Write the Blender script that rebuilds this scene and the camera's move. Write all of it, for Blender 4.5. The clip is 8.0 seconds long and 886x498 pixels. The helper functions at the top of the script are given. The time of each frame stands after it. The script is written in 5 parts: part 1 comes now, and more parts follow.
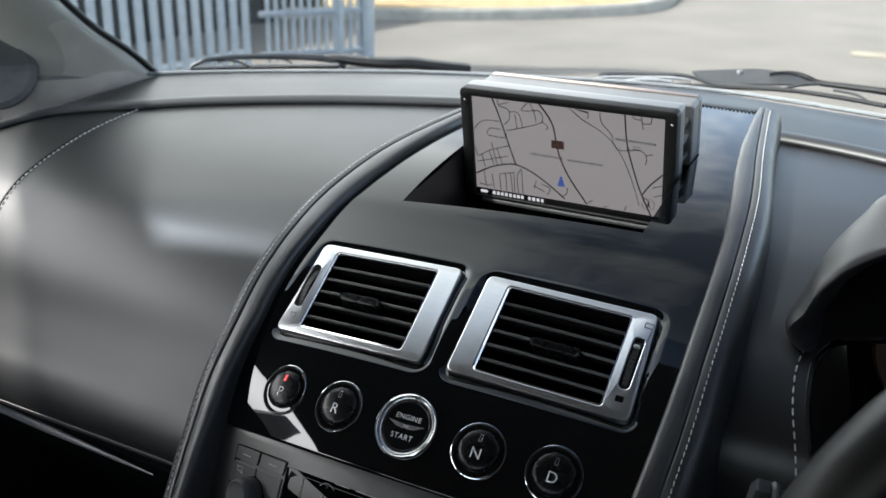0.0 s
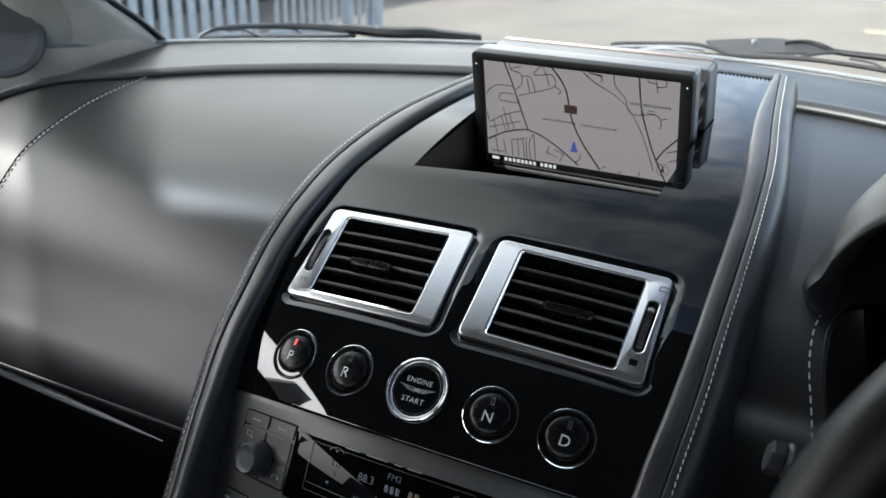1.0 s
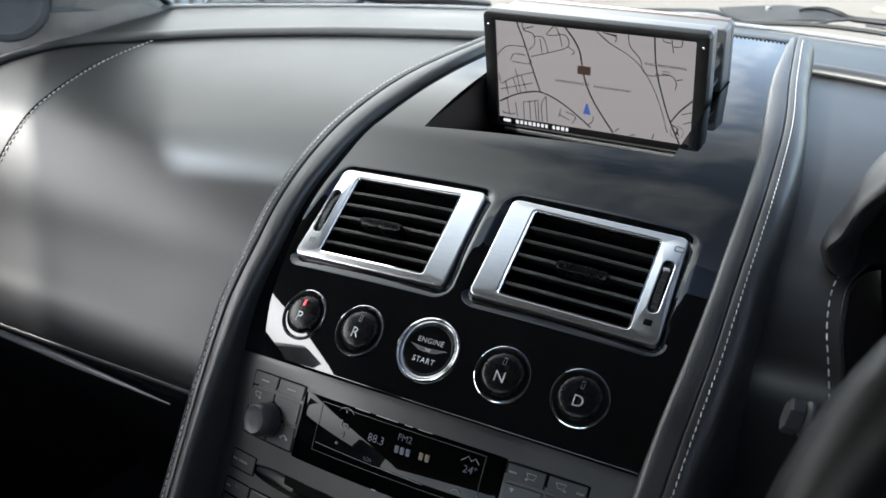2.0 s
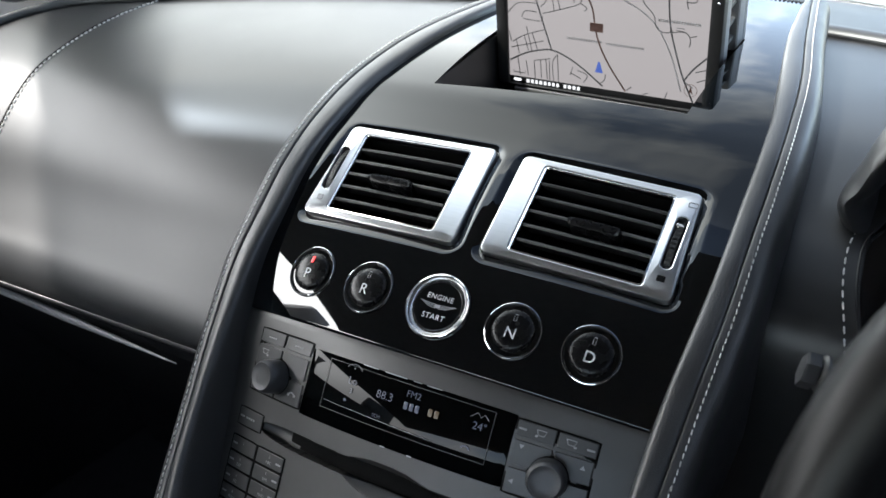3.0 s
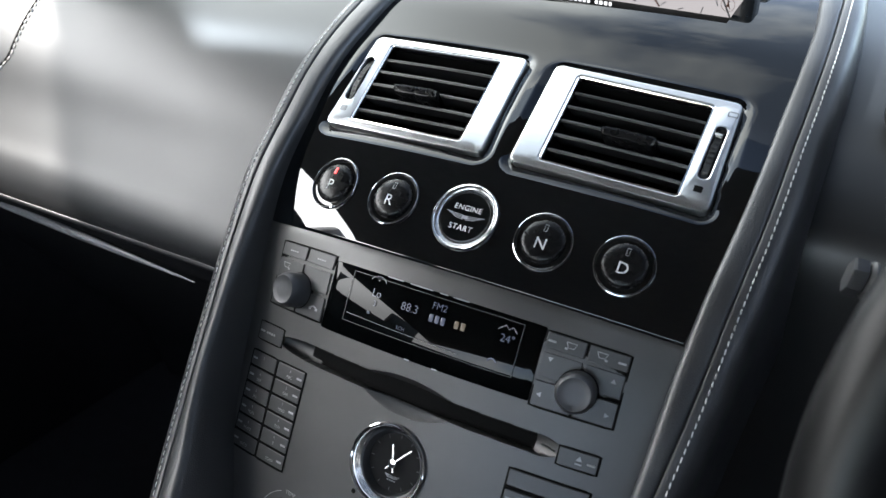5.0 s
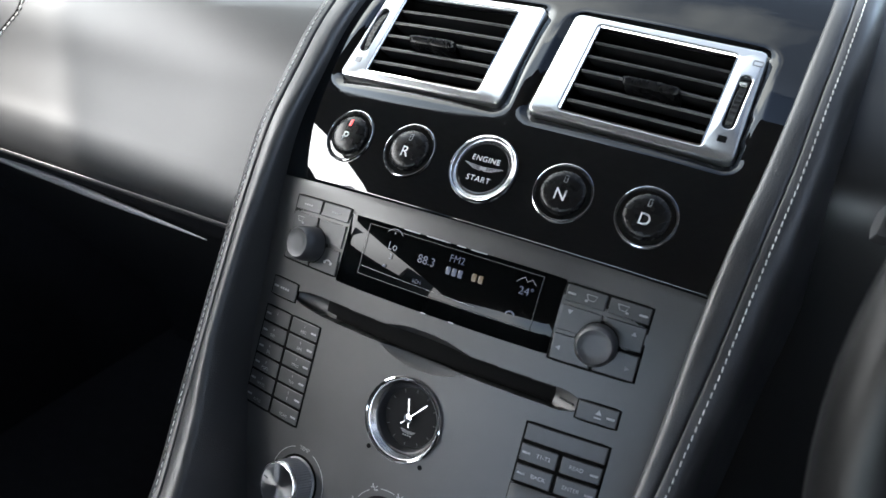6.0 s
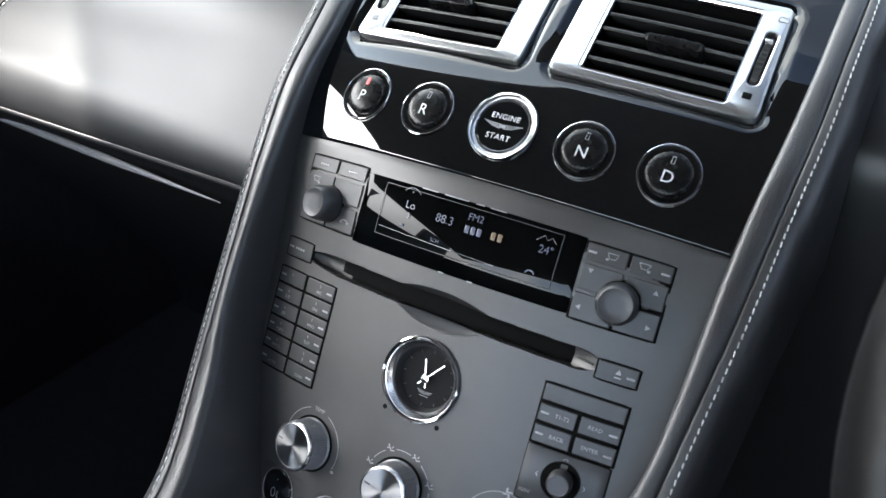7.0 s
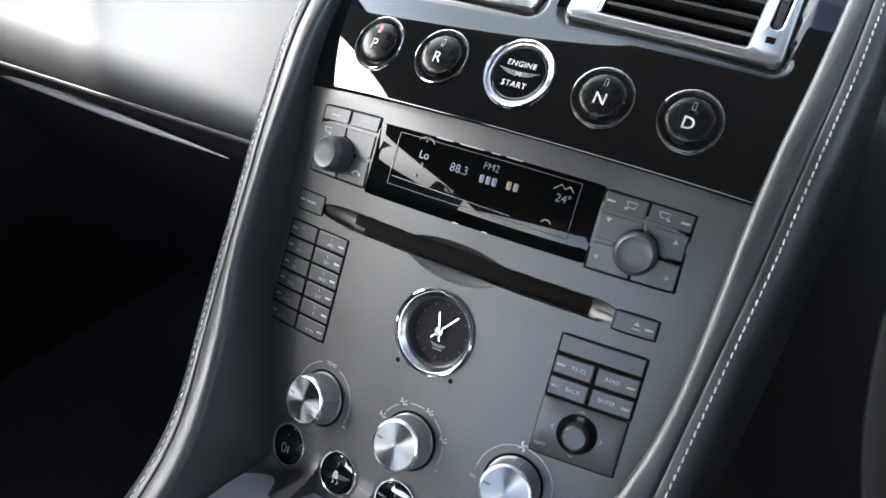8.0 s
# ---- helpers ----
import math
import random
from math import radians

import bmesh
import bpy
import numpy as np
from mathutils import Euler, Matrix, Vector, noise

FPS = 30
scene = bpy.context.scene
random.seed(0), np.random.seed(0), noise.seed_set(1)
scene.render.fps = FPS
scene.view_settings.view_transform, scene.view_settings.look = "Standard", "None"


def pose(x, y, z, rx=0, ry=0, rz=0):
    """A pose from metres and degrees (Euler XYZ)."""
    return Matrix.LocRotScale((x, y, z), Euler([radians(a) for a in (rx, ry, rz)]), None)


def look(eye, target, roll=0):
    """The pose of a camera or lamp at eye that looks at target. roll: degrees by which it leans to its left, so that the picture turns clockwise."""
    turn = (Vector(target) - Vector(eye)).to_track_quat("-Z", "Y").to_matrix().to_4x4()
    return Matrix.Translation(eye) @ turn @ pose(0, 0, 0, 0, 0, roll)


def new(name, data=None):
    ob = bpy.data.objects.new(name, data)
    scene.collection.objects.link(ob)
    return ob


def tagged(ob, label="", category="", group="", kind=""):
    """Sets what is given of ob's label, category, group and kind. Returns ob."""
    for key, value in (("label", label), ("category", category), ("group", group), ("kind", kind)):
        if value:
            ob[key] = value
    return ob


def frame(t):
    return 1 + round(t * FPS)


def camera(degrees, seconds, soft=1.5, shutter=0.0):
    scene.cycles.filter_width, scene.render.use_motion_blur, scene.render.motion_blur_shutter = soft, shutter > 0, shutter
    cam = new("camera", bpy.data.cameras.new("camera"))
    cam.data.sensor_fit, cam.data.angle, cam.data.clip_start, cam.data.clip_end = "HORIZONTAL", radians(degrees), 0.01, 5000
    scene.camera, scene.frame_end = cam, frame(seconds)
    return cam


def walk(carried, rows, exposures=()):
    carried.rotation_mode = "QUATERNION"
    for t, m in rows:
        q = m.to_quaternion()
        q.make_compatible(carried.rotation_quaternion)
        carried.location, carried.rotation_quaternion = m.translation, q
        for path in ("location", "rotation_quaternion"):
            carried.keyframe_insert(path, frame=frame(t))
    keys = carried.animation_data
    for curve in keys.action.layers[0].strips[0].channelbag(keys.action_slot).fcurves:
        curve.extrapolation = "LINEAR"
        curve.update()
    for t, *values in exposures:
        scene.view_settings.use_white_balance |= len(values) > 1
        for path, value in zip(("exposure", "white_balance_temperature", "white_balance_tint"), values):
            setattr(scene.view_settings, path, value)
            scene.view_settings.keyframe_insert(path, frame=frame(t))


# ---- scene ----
cam = camera(48.82, 8.0)
# seconds, eye x y z, yaw, pitch, roll
PATH = [
    (0.0, 0.2397, -0.3973, 0.2870, 28.53, -20.64, 0.77),
    (0.5, 0.2382, -0.3961, 0.2813, 28.78, -21.31, 0.66),
    (1.0, 0.2368, -0.3959, 0.2753, 29.03, -21.79, 0.73),
    (1.5, 0.2343, -0.3952, 0.2682, 29.19, -22.45, 0.84),
    (3.0, 0.2287, -0.3947, 0.2487, 29.57, -24.38, 1.10),
    (3.5, 0.2268, -0.3938, 0.2418, 29.72, -25.48, 1.29),
    (4.0, 0.2252, -0.3937, 0.2364, 29.88, -25.75, 1.30),
    (4.5, 0.2226, -0.3942, 0.2282, 30.06, -26.34, 1.48),
    (6.0, 0.2146, -0.3962, 0.2054, 30.63, -28.40, 1.57),
    (6.5, 0.2116, -0.3975, 0.1971, 30.75, -29.09, 1.75),
    (7.0, 0.2096, -0.3999, 0.1924, 30.95, -29.48, 1.78),
    (7.5, 0.2076, -0.4008, 0.1851, 31.12, -30.05, 1.77),
    (8.0, 0.2050, -0.4011, 0.1764, 31.19, -30.84, 1.76),
]
# slight falling off of the light where the camera sinks into the cabin
walk(cam, [(t, pose(x, y, z, 0, 0, yaw) @ pose(0, 0, 0, 90 + pitch, 0, 0) @ pose(0, 0, 0, 0, 0, roll)) for t, x, y, z, yaw, pitch, roll in PATH],
     exposures=[(0.0, 1.16), (1.5, 1.36), (3.5, 2.16), (6.0, 2.6), (8.0, 3.27)])
cam.data.dof.use_dof = True
cam.data.dof.focus_distance = 0.56
cam.data.dof.aperture_fstop = 14.0

# ---- sky and sun ----
world = bpy.data.worlds.new("sky")
scene.world = world
world.use_nodes = True
wt = world.node_tree
sky = wt.nodes.new("ShaderNodeTexSky")
sky.sky_type = "NISHITA"
sky.sun_disc = False
sky.sun_elevation = radians(52)
sky.sun_rotation = radians(-117)
sky.dust_density = 0.6
# broken cloud all over the sky
wcoord = wt.nodes.new("ShaderNodeTexCoord")
cloud = wt.nodes.new("ShaderNodeTexNoise")
cloud.inputs["Scale"].default_value = 4.5
cloud.inputs["Detail"].default_value = 6.0
cloud.inputs["Roughness"].default_value = 0.55
cramp = wt.nodes.new("ShaderNodeValToRGB")
cramp.color_ramp.elements[0].position, cramp.color_ramp.elements[1].position = 0.64, 0.92
cramp.color_ramp.elements[0].color = (0.16, 0.16, 0.16, 1)
cmix = wt.nodes.new("ShaderNodeMix")
cmix.data_type = "RGBA"
cmix.inputs["B"].default_value = (10.4, 10.6, 10.75, 1)
wt.links.new(wcoord.outputs["Generated"], cloud.inputs["Vector"])
# the cloud thickens towards the passenger's side
wdir = wt.nodes.new("ShaderNodeSeparateXYZ")
drift = wt.nodes.new("ShaderNodeMath")
drift.operation = "MULTIPLY_ADD"
drift.inputs[1].default_value = -1.0
wt.links.new(wcoord.outputs["Generated"], wdir.inputs[0])
wt.links.new(wdir.outputs["X"], drift.inputs[0])
wt.links.new(cloud.outputs["Fac"], drift.inputs[2])
wt.links.new(drift.outputs["Value"], cramp.inputs["Fac"])
wt.links.new(cramp.outputs["Color"], cmix.inputs["Factor"])
wt.links.new(sky.outputs["Color"], cmix.inputs["A"])
# thin cloud is brightest round the veiled sun
SUN_FROM = Vector((-0.55, -0.277, 0.786)).normalized()
near = wt.nodes.new("ShaderNodeVectorMath")
near.operation = "DOT_PRODUCT"
near.inputs[1].default_value = SUN_FROM
soft_glow = wt.nodes.new("ShaderNodeMapRange")
soft_glow.interpolation_type = "SMOOTHERSTEP"
soft_glow.inputs["From Min"].default_value, soft_glow.inputs["From Max"].default_value = 0.7, 1.0
soft_glow.inputs["To Min"].default_value, soft_glow.inputs["To Max"].default_value = 0.52, 1.3
veil = wt.nodes.new("ShaderNodeVectorMath")
veil.operation = "SCALE"
wt.links.new(wcoord.outputs["Generated"], near.inputs[0])
wt.links.new(near.outputs["Value"], soft_glow.inputs["Value"])
wt.links.new(cmix.outputs["Result"], veil.inputs[0])
# and the sky is palest low down, deepest overhead
height = wt.nodes.new("ShaderNodeSeparateXYZ")
low = wt.nodes.new("ShaderNodeMapRange")
low.interpolation_type = "SMOOTHSTEP"
low.inputs["From Min"].default_value, low.inputs["From Max"].default_value = 0.25, 0.86
low.inputs["To Min"].default_value, low.inputs["To Max"].default_value = 2.9, 0.52
both = wt.nodes.new("ShaderNodeMath")
both.operation = "MULTIPLY"
wt.links.new(wcoord.outputs["Generated"], height.inputs[0])
wt.links.new(height.outputs["Z"], low.inputs["Value"])
wt.links.new(low.outputs["Result"], both.inputs[0])
wt.links.new(soft_glow.outputs["Result"], both.inputs[1])
wt.links.new(both.outputs["Value"], veil.inputs["Scale"])
wt.links.new(veil.outputs["Vector"], wt.nodes["Background"].inputs["Color"])
wt.nodes["Background"].inputs["Strength"].default_value = 0.15
sun = new("sun", bpy.data.lights.new("sun", "SUN"))
sun.data.energy = 2.9
sun.data.angle = radians(3.0)
sun.data.color = (1.0, 0.96, 0.91)
sun.matrix_world = look(SUN_FROM * 10, (0, 0, 0))

# ---- materials ----


def material(name, color, rough=0.5, metal=0.0, spots=0.0, spot_scale=8.0, grain=0.0, grain_scale=400.0, kind="noise",
             rough_var=0.0, coat=0.0, coat_rough=0.03, stretch=(1, 1, 1), spec=0.5):
    m = bpy.data.materials.new(name)
    m.use_nodes = True
    nt = m.node_tree
    b = nt.nodes["Principled BSDF"]
    b.inputs["Base Color"].default_value = (*color, 1)
    b.inputs["Roughness"].default_value = rough
    b.inputs["Metallic"].default_value = metal
    b.inputs["Coat Weight"].default_value = coat
    b.inputs["Coat Roughness"].default_value = coat_rough
    b.inputs["Specular IOR Level"].default_value = spec
    tc = nt.nodes.new("ShaderNodeTexCoord")
    mp = nt.nodes.new("ShaderNodeMapping")
    mp.inputs["Scale"].default_value = stretch
    nt.links.new(tc.outputs["Object"], mp.inputs["Vector"])
    if spots or rough_var:
        n = nt.nodes.new("ShaderNodeTexNoise")
        n.inputs["Scale"].default_value = spot_scale
        n.inputs["Detail"].default_value = 5
        nt.links.new(mp.outputs["Vector"], n.inputs["Vector"])
        if spots:
            r = nt.nodes.new("ShaderNodeMapRange")
            r.inputs["From Min"].default_value, r.inputs["From Max"].default_value = 0.25, 0.75
            r.inputs["To Min"].default_value, r.inputs["To Max"].default_value = 1 - spots, 1 + spots
            mx = nt.nodes.new("ShaderNodeMix")
            mx.data_type, mx.blend_type = "RGBA", "MULTIPLY"
            mx.inputs["Factor"].default_value = 1
            mx.inputs["A"].default_value = (*color, 1)
            nt.links.new(n.outputs["Fac"], r.inputs["Value"])
            nt.links.new(r.outputs["Result"], mx.inputs["B"])
            nt.links.new(mx.outputs["Result"], b.inputs["Base Color"])
        if rough_var:
            r2 = nt.nodes.new("ShaderNodeMapRange")
            r2.inputs["From Min"].default_value, r2.inputs["From Max"].default_value = 0.3, 0.7
            r2.inputs["To Min"].default_value, r2.inputs["To Max"].default_value = rough - rough_var, rough + rough_var
            nt.links.new(n.outputs["Fac"], r2.inputs["Value"])
            nt.links.new(r2.outputs["Result"], b.inputs["Roughness"])
    if grain:
        if kind == "cells":
            g = nt.nodes.new("ShaderNodeTexVoronoi")
            out = g.outputs["Distance"]
        else:
            g = nt.nodes.new("ShaderNodeTexNoise")
            g.inputs["Detail"].default_value = 4
            out = g.outputs["Fac"]
        g.inputs["Scale"].default_value = grain_scale
        nt.links.new(mp.outputs["Vector"], g.inputs["Vector"])
        bp = nt.nodes.new("ShaderNodeBump")
        bp.inputs["Strength"].default_value = grain
        bp.inputs["Distance"].default_value = 0.0006
        nt.links.new(out, bp.inputs["Height"])
        nt.links.new(bp.outputs["Normal"], b.inputs["Normal"])
    return m


def lit(name, color, power):
    m = material(name, (0.02, 0.02, 0.02), 0.3)
    b = m.node_tree.nodes["Principled BSDF"]
    b.inputs["Emission Color"].default_value = (*color, 1)
    b.inputs["Emission Strength"].default_value = power
    return m


def clear(name, rough=0.0, tint=(1, 1, 1)):
    m = material(name, tint, rough)
    b = m.node_tree.nodes["Principled BSDF"]
    b.inputs["Transmission Weight"].default_value = 1.0
    b.inputs["IOR"].default_value = 1.45
    return m


LEATHER = material("black_leather", (0.016, 0.0164, 0.0172), 0.41, spots=0.10, spot_scale=14, grain=0.05, grain_scale=1600, rough_var=0.02, spec=0.7)
RAIL_LEATHER = material("rail_leather", (0.036, 0.036, 0.038), 0.38, spots=0.2, spot_scale=40, grain=0.18, grain_scale=1300, kind="cells", rough_var=0.04, spec=0.8)
ROLL_LEATHER = material("roll_leather", (0.03, 0.031, 0.033), 0.44, spots=0.1, spot_scale=30, grain=0.05, grain_scale=1600, spec=0.9)
GLOSS = material("gloss_black", (0.0015, 0.0022, 0.003), 0.03, rough_var=0.012, spot_scale=30, spec=0.75)
COVER = material("display_glass", (0.0015, 0.0018, 0.002), 0.02, rough_var=0.01, spot_scale=40, spec=0.15)
SLEEVE = material("smoked_sleeve", (0.05, 0.05, 0.052), 0.22, metal=0.6, rough_var=0.04, spot_scale=150)
WHEEL_LEATHER = material("wheel_leather", (0.007, 0.007, 0.0075), 0.36, spots=0.2, spot_scale=60, grain=0.12, grain_scale=1400, spec=0.35)
SATIN = material("satin_graphite", (0.088, 0.087, 0.087), 0.41, metal=0.7, spots=0.12, spot_scale=22, grain=0.05, grain_scale=2500, rough_var=0.05)
KEYCAP = material("key_graphite", (0.08, 0.08, 0.081), 0.41, metal=0.7, spots=0.12, spot_scale=60, grain=0.06, grain_scale=2500)
ALU = material("brushed_aluminium", (0.7, 0.71, 0.72), 0.29, metal=1.0, spots=0.04, spot_scale=60, grain=0.004, grain_scale=260, stretch=(1, 14, 14))
SMOKED = material("smoked_chrome", (0.2, 0.205, 0.21), 0.16, metal=1.0, rough_var=0.05, spot_scale=120)
CHROME = material("chrome", (0.84, 0.85, 0.86), 0.07, metal=1.0, rough_var=0.02, spot_scale=80)
SPUN = material("spun_aluminium", (0.62, 0.62, 0.63), 0.24, metal=1.0)
KNURL = material("knurled_aluminium", (0.36, 0.36, 0.37), 0.42, metal=0.45, spots=0.1, spot_scale=300)
PLASTIC = material("black_plastic", (0.012, 0.012, 0.013), 0.42, spots=0.3, spot_scale=50, grain=0.2, grain_scale=1800)
SLAT = material("slat_plastic", (0.02, 0.02, 0.021), 0.36, spots=0.2, spot_scale=60, grain=0.12, grain_scale=1500)
CAPBLACK = material("satin_black", (0.006, 0.006, 0.0065), 0.27, rough_var=0.03, spot_scale=200, spec=0.25)
PALEPLASTIC = material("pale_plastic", (0.4, 0.41, 0.43), 0.4, spots=0.1, spot_scale=80)
GREYPLASTIC = material("grey_plastic", (0.07, 0.072, 0.076), 0.4, spots=0.15, spot_scale=60, grain=0.15, grain_scale=1800)
# Near-black: stands in for shade in gaps and recesses; some black parts too.
DARK = material("shade_black", (0.004, 0.004, 0.004), 0.75, spots=0.3, grain=0.1, spec=0.08)
# Dark carpet taken down to near-black, so the footwells' shade lies in the colour.
FOOTWELL = material("footwell_carpet_shade", (0.0065, 0.0065, 0.0075), 0.9, spots=0.3, spot_scale=60, grain=0.5, grain_scale=900, spec=0.15)
CASE = material("case_grey", (0.25, 0.252, 0.258), 0.36, metal=0.3, spots=0.08, spot_scale=40, grain=0.06, grain_scale=2200)
TRAY = material("tray_grey", (0.34, 0.34, 0.38), 0.42, metal=0.2, spots=0.06, spot_scale=30, grain=0.05, grain_scale=2200)
THREAD = material("pale_thread", (0.72, 0.72, 0.7), 0.8, spots=0.2, spot_scale=500)
WHITE = material("white_print", (0.7, 0.7, 0.7), 0.5, spots=0.1, spot_scale=900)
FADED = material("worn_print", (0.3, 0.3, 0.31), 0.5, spots=0.25, spot_scale=900)
RED = lit("red_lamp", (0.9, 0.05, 0.05), 0.7)
HEADLINER = material("grey_suede", (0.4, 0.385, 0.37), 0.95, spots=0.12, spot_scale=60, grain=0.5, grain_scale=1500)
PILLAR = material("pale_suede", (0.86, 0.81, 0.78), 0.95, spots=0.15, spot_scale=25, grain=0.6, grain_scale=1200)


def screen_glass(name, tint):
    """Thin tinted pane: light passes straight through, with more gloss at a slant."""
    m = bpy.data.materials.new(name)
    m.use_nodes = True
    nt = m.node_tree
    nt.nodes.remove(nt.nodes["Principled BSDF"])
    thru = nt.nodes.new("ShaderNodeBsdfTransparent")
    thru.inputs["Color"].default_value = (*tint, 1)
    shine = nt.nodes.new("ShaderNodeBsdfGlossy")
    shine.inputs["Roughness"].default_value = 0.0
    facing = nt.nodes.new("ShaderNodeLayerWeight")
    facing.inputs["Blend"].default_value = 0.12
    gloss = nt.nodes.new("ShaderNodeMath")
    gloss.operation = "MULTIPLY_ADD"
    gloss.inputs[1].default_value, gloss.inputs[2].default_value = 0.3, 0.02
    mx = nt.nodes.new("ShaderNodeMixShader")
    nt.links.new(facing.outputs["Facing"], gloss.inputs[0])
    nt.links.new(gloss.outputs["Value"], mx.inputs[0])
    nt.links.new(thru.outputs[0], mx.inputs[1])
    nt.links.new(shine.outputs[0], mx.inputs[2])
    nt.links.new(mx.outputs[0], nt.nodes["Material Output"].inputs["Surface"])
    return m


GLASS = screen_glass("window_glass", (0.89, 0.91, 0.905))
# Tint of an added band that dims light near the roof edge.
DIM_BAND = screen_glass("dim_band", (0.62, 0.67, 0.72))
ASPHALT = material("asphalt", (0.265, 0.241, 0.213), 0.9, spots=0.15, spot_scale=1.5, grain=0.8, grain_scale=60)
DRYGRASS = material("dry_grass", (0.52, 0.375, 0.195), 1.0, spots=0.3, spot_scale=6, grain=1.0, grain_scale=40)
KERB = material("kerb_stone", (0.42, 0.4, 0.36), 0.9, spots=0.2, spot_scale=12, grain=0.4, grain_scale=80)
STEEL = material("galvanised_steel", (0.42, 0.46, 0.5), 0.5, metal=0.4, spots=0.15, spot_scale=30, grain=0.1)
HEDGE = material("dark_cladding", (0.03, 0.035, 0.035), 0.8, spots=0.5, spot_scale=6, grain=0.6, grain_scale=30)
SCREEN = lit("map_ground", (0.60, 0.565, 0.575), 0.19)
ROADLINE = material("map_ink", (0.07, 0.07, 0.075), 0.4, spots=0.2, spot_scale=500)
MAPGREY = material("map_grey", (0.22, 0.22, 0.23), 0.4, spots=0.1, spot_scale=500)
ROADRED = material("map_brown", (0.09, 0.05, 0.042), 0.4, spots=0.2, spot_scale=500)
MAPBLUE = lit("map_blue", (0.06, 0.12, 0.45), 0.28)
MAPTEXT = lit("map_white", (0.75, 0.77, 0.8), 0.4)
LCDTEXT = lit("lcd_text", (0.26, 0.31, 0.52), 0.045)
LCDWARM = lit("lcd_warm", (0.45, 0.34, 0.22), 0.05)

# ---- the centre stack's curved face: across x, along s, out h, in millimetres ----
PROFILE = [(-150, -290, .0013), (-112, -205, .0013), (-79, -136, .0013), (-52, -81, .0013), (-26, -29, .0012), (2, 6, .0008), (36, 33, .0005),
           (60, 52, .0004), (88, 70, .0004), (132, 88, .0003), (200, 104, .0002), (300, 116, .0002), (420, 122, .0002)]


def catmull(P, n=24):
    P = np.array(P, float)
    out = []
    for i in range(len(P) - 1):
        p0, p1, p2, p3 = P[max(i - 1, 0)], P[i], P[i + 1], P[min(i + 2, len(P) - 1)]
        for k in range(n):
            t = k / n
            out.append(.5 * (2 * p1 + (p2 - p0) * t + (2 * p0 - 5 * p1 + 4 * p2 - p3) * t * t + (3 * p1 - p0 - 3 * p2 + p3) * t ** 3))
    out.append(P[-1])
    return np.array(out)


CURVE = catmull(PROFILE)
ARC = np.r_[0, np.cumsum(np.linalg.norm(np.diff(CURVE[:, :2], axis=0), axis=1))]
ARC -= ARC[5 * 24]
TAN = np.gradient(CURVE[:, :2], axis=0)
TAN /= np.linalg.norm(TAN, axis=1)[:, None]


def ease(v, table):
    """Smooth value from rows of (key, value), keys rising."""
    ks, vs = zip(*table)
    return float(np.interp(v, ks, vs))


def P(x, s, h=0.0):
    y, z, k = (float(np.interp(s, ARC, CURVE[:, i])) for i in range(3))
    ty, tz = (float(np.interp(s, ARC, TAN[:, i])) for i in range(2))
    o = h - k * x * x
    return Vector((x, y - tz * o, z + ty * o)) * .001


def local(cx, cs, h=0.0):
    """The frame on the face at (cx, cs): across, along, out."""
    o = P(cx, cs, h)
    a = (P(cx + 1, cs, h) - P(cx - 1, cs, h)).normalized()
    b = (P(cx, cs + 1, h) - P(cx, cs - 1, h)).normalized()
    n = a.cross(b).normalized()
    b = n.cross(a)
    return Matrix(((a.x, b.x, n.x, o.x), (a.y, b.y, n.y, o.y), (a.z, b.z, n.z, o.z), (0, 0, 0, 1)))


RAIL_IN = [(-340, 80), (-250, 82), (-235, 84), (-217, 90), (-200, 97), (-180, 104.5), (-150, 114.5), (-135, 119), (-105, 121.8), (-70, 123), (-25, 124.5), (15, 126.5), (70, 127.5), (139, 123), (195, 115), (265, 108), (300, 103), (414, 92)]
RAIL_ST = [(-340, 106), (-250, 106.5), (-244, 106.5), (-235.8, 107.6), (-227.4, 109.9), (-217.3, 113.4), (-208.9, 116.4), (-192.4, 123.4), (-178.7, 128.3), (-155, 131), (-100, 135.5), (-55, 139.5), (0, 143), (50, 145.5), (116, 145), (157, 141.5), (221, 133), (300, 118), (414, 102)]
RAIL_H = [(-340, 172), (-300, 131), (-250, 84.4), (-244, 79), (-235.8, 71.6), (-227.4, 65), (-217.3, 58.5), (-208.9, 53.4), (-192.4, 46.4), (-178.7, 42.1), (-150, 37), (-115, 33), (-43, 20), (-30, 17), (20, 9), (60, 7), (120, 5.5), (414, 4.5)]

# ---- mesh helpers ----
BASE = {}


def thing(name, at, label, category, group="", kind=""):
    ob = new(name)
    ob.empty_display_size = 0.02
    ob.location = at
    BASE[ob] = Vector(at)
    return tagged(ob, label, category, group, kind)


def part(name, data, mat, parent=None, label="", sharp=35, smooth=True):
    verts, faces = data
    off = BASE.get(parent, Vector((0, 0, 0)))
    me = bpy.data.meshes.new(name)
    me.from_pydata([tuple(Vector(v) - off) for v in verts], [], faces)
    me.validate()
    bm = bmesh.new()
    bm.from_mesh(me)
    bmesh.ops.remove_doubles(bm, verts=bm.verts, dist=1e-6)
    bmesh.ops.recalc_face_normals(bm, faces=bm.faces)
    bm.to_mesh(me)
    bm.free()
    me.materials.append(mat)
    if smooth:
        me.polygons.foreach_set("use_smooth", [True] * len(me.polygons))
        me.set_sharp_from_angle(angle=radians(sharp))
    ob = new(name, me)
    if parent is not None:
        ob.parent = parent
    BASE[ob] = off
    if label:
        ob["label"] = label
    return ob


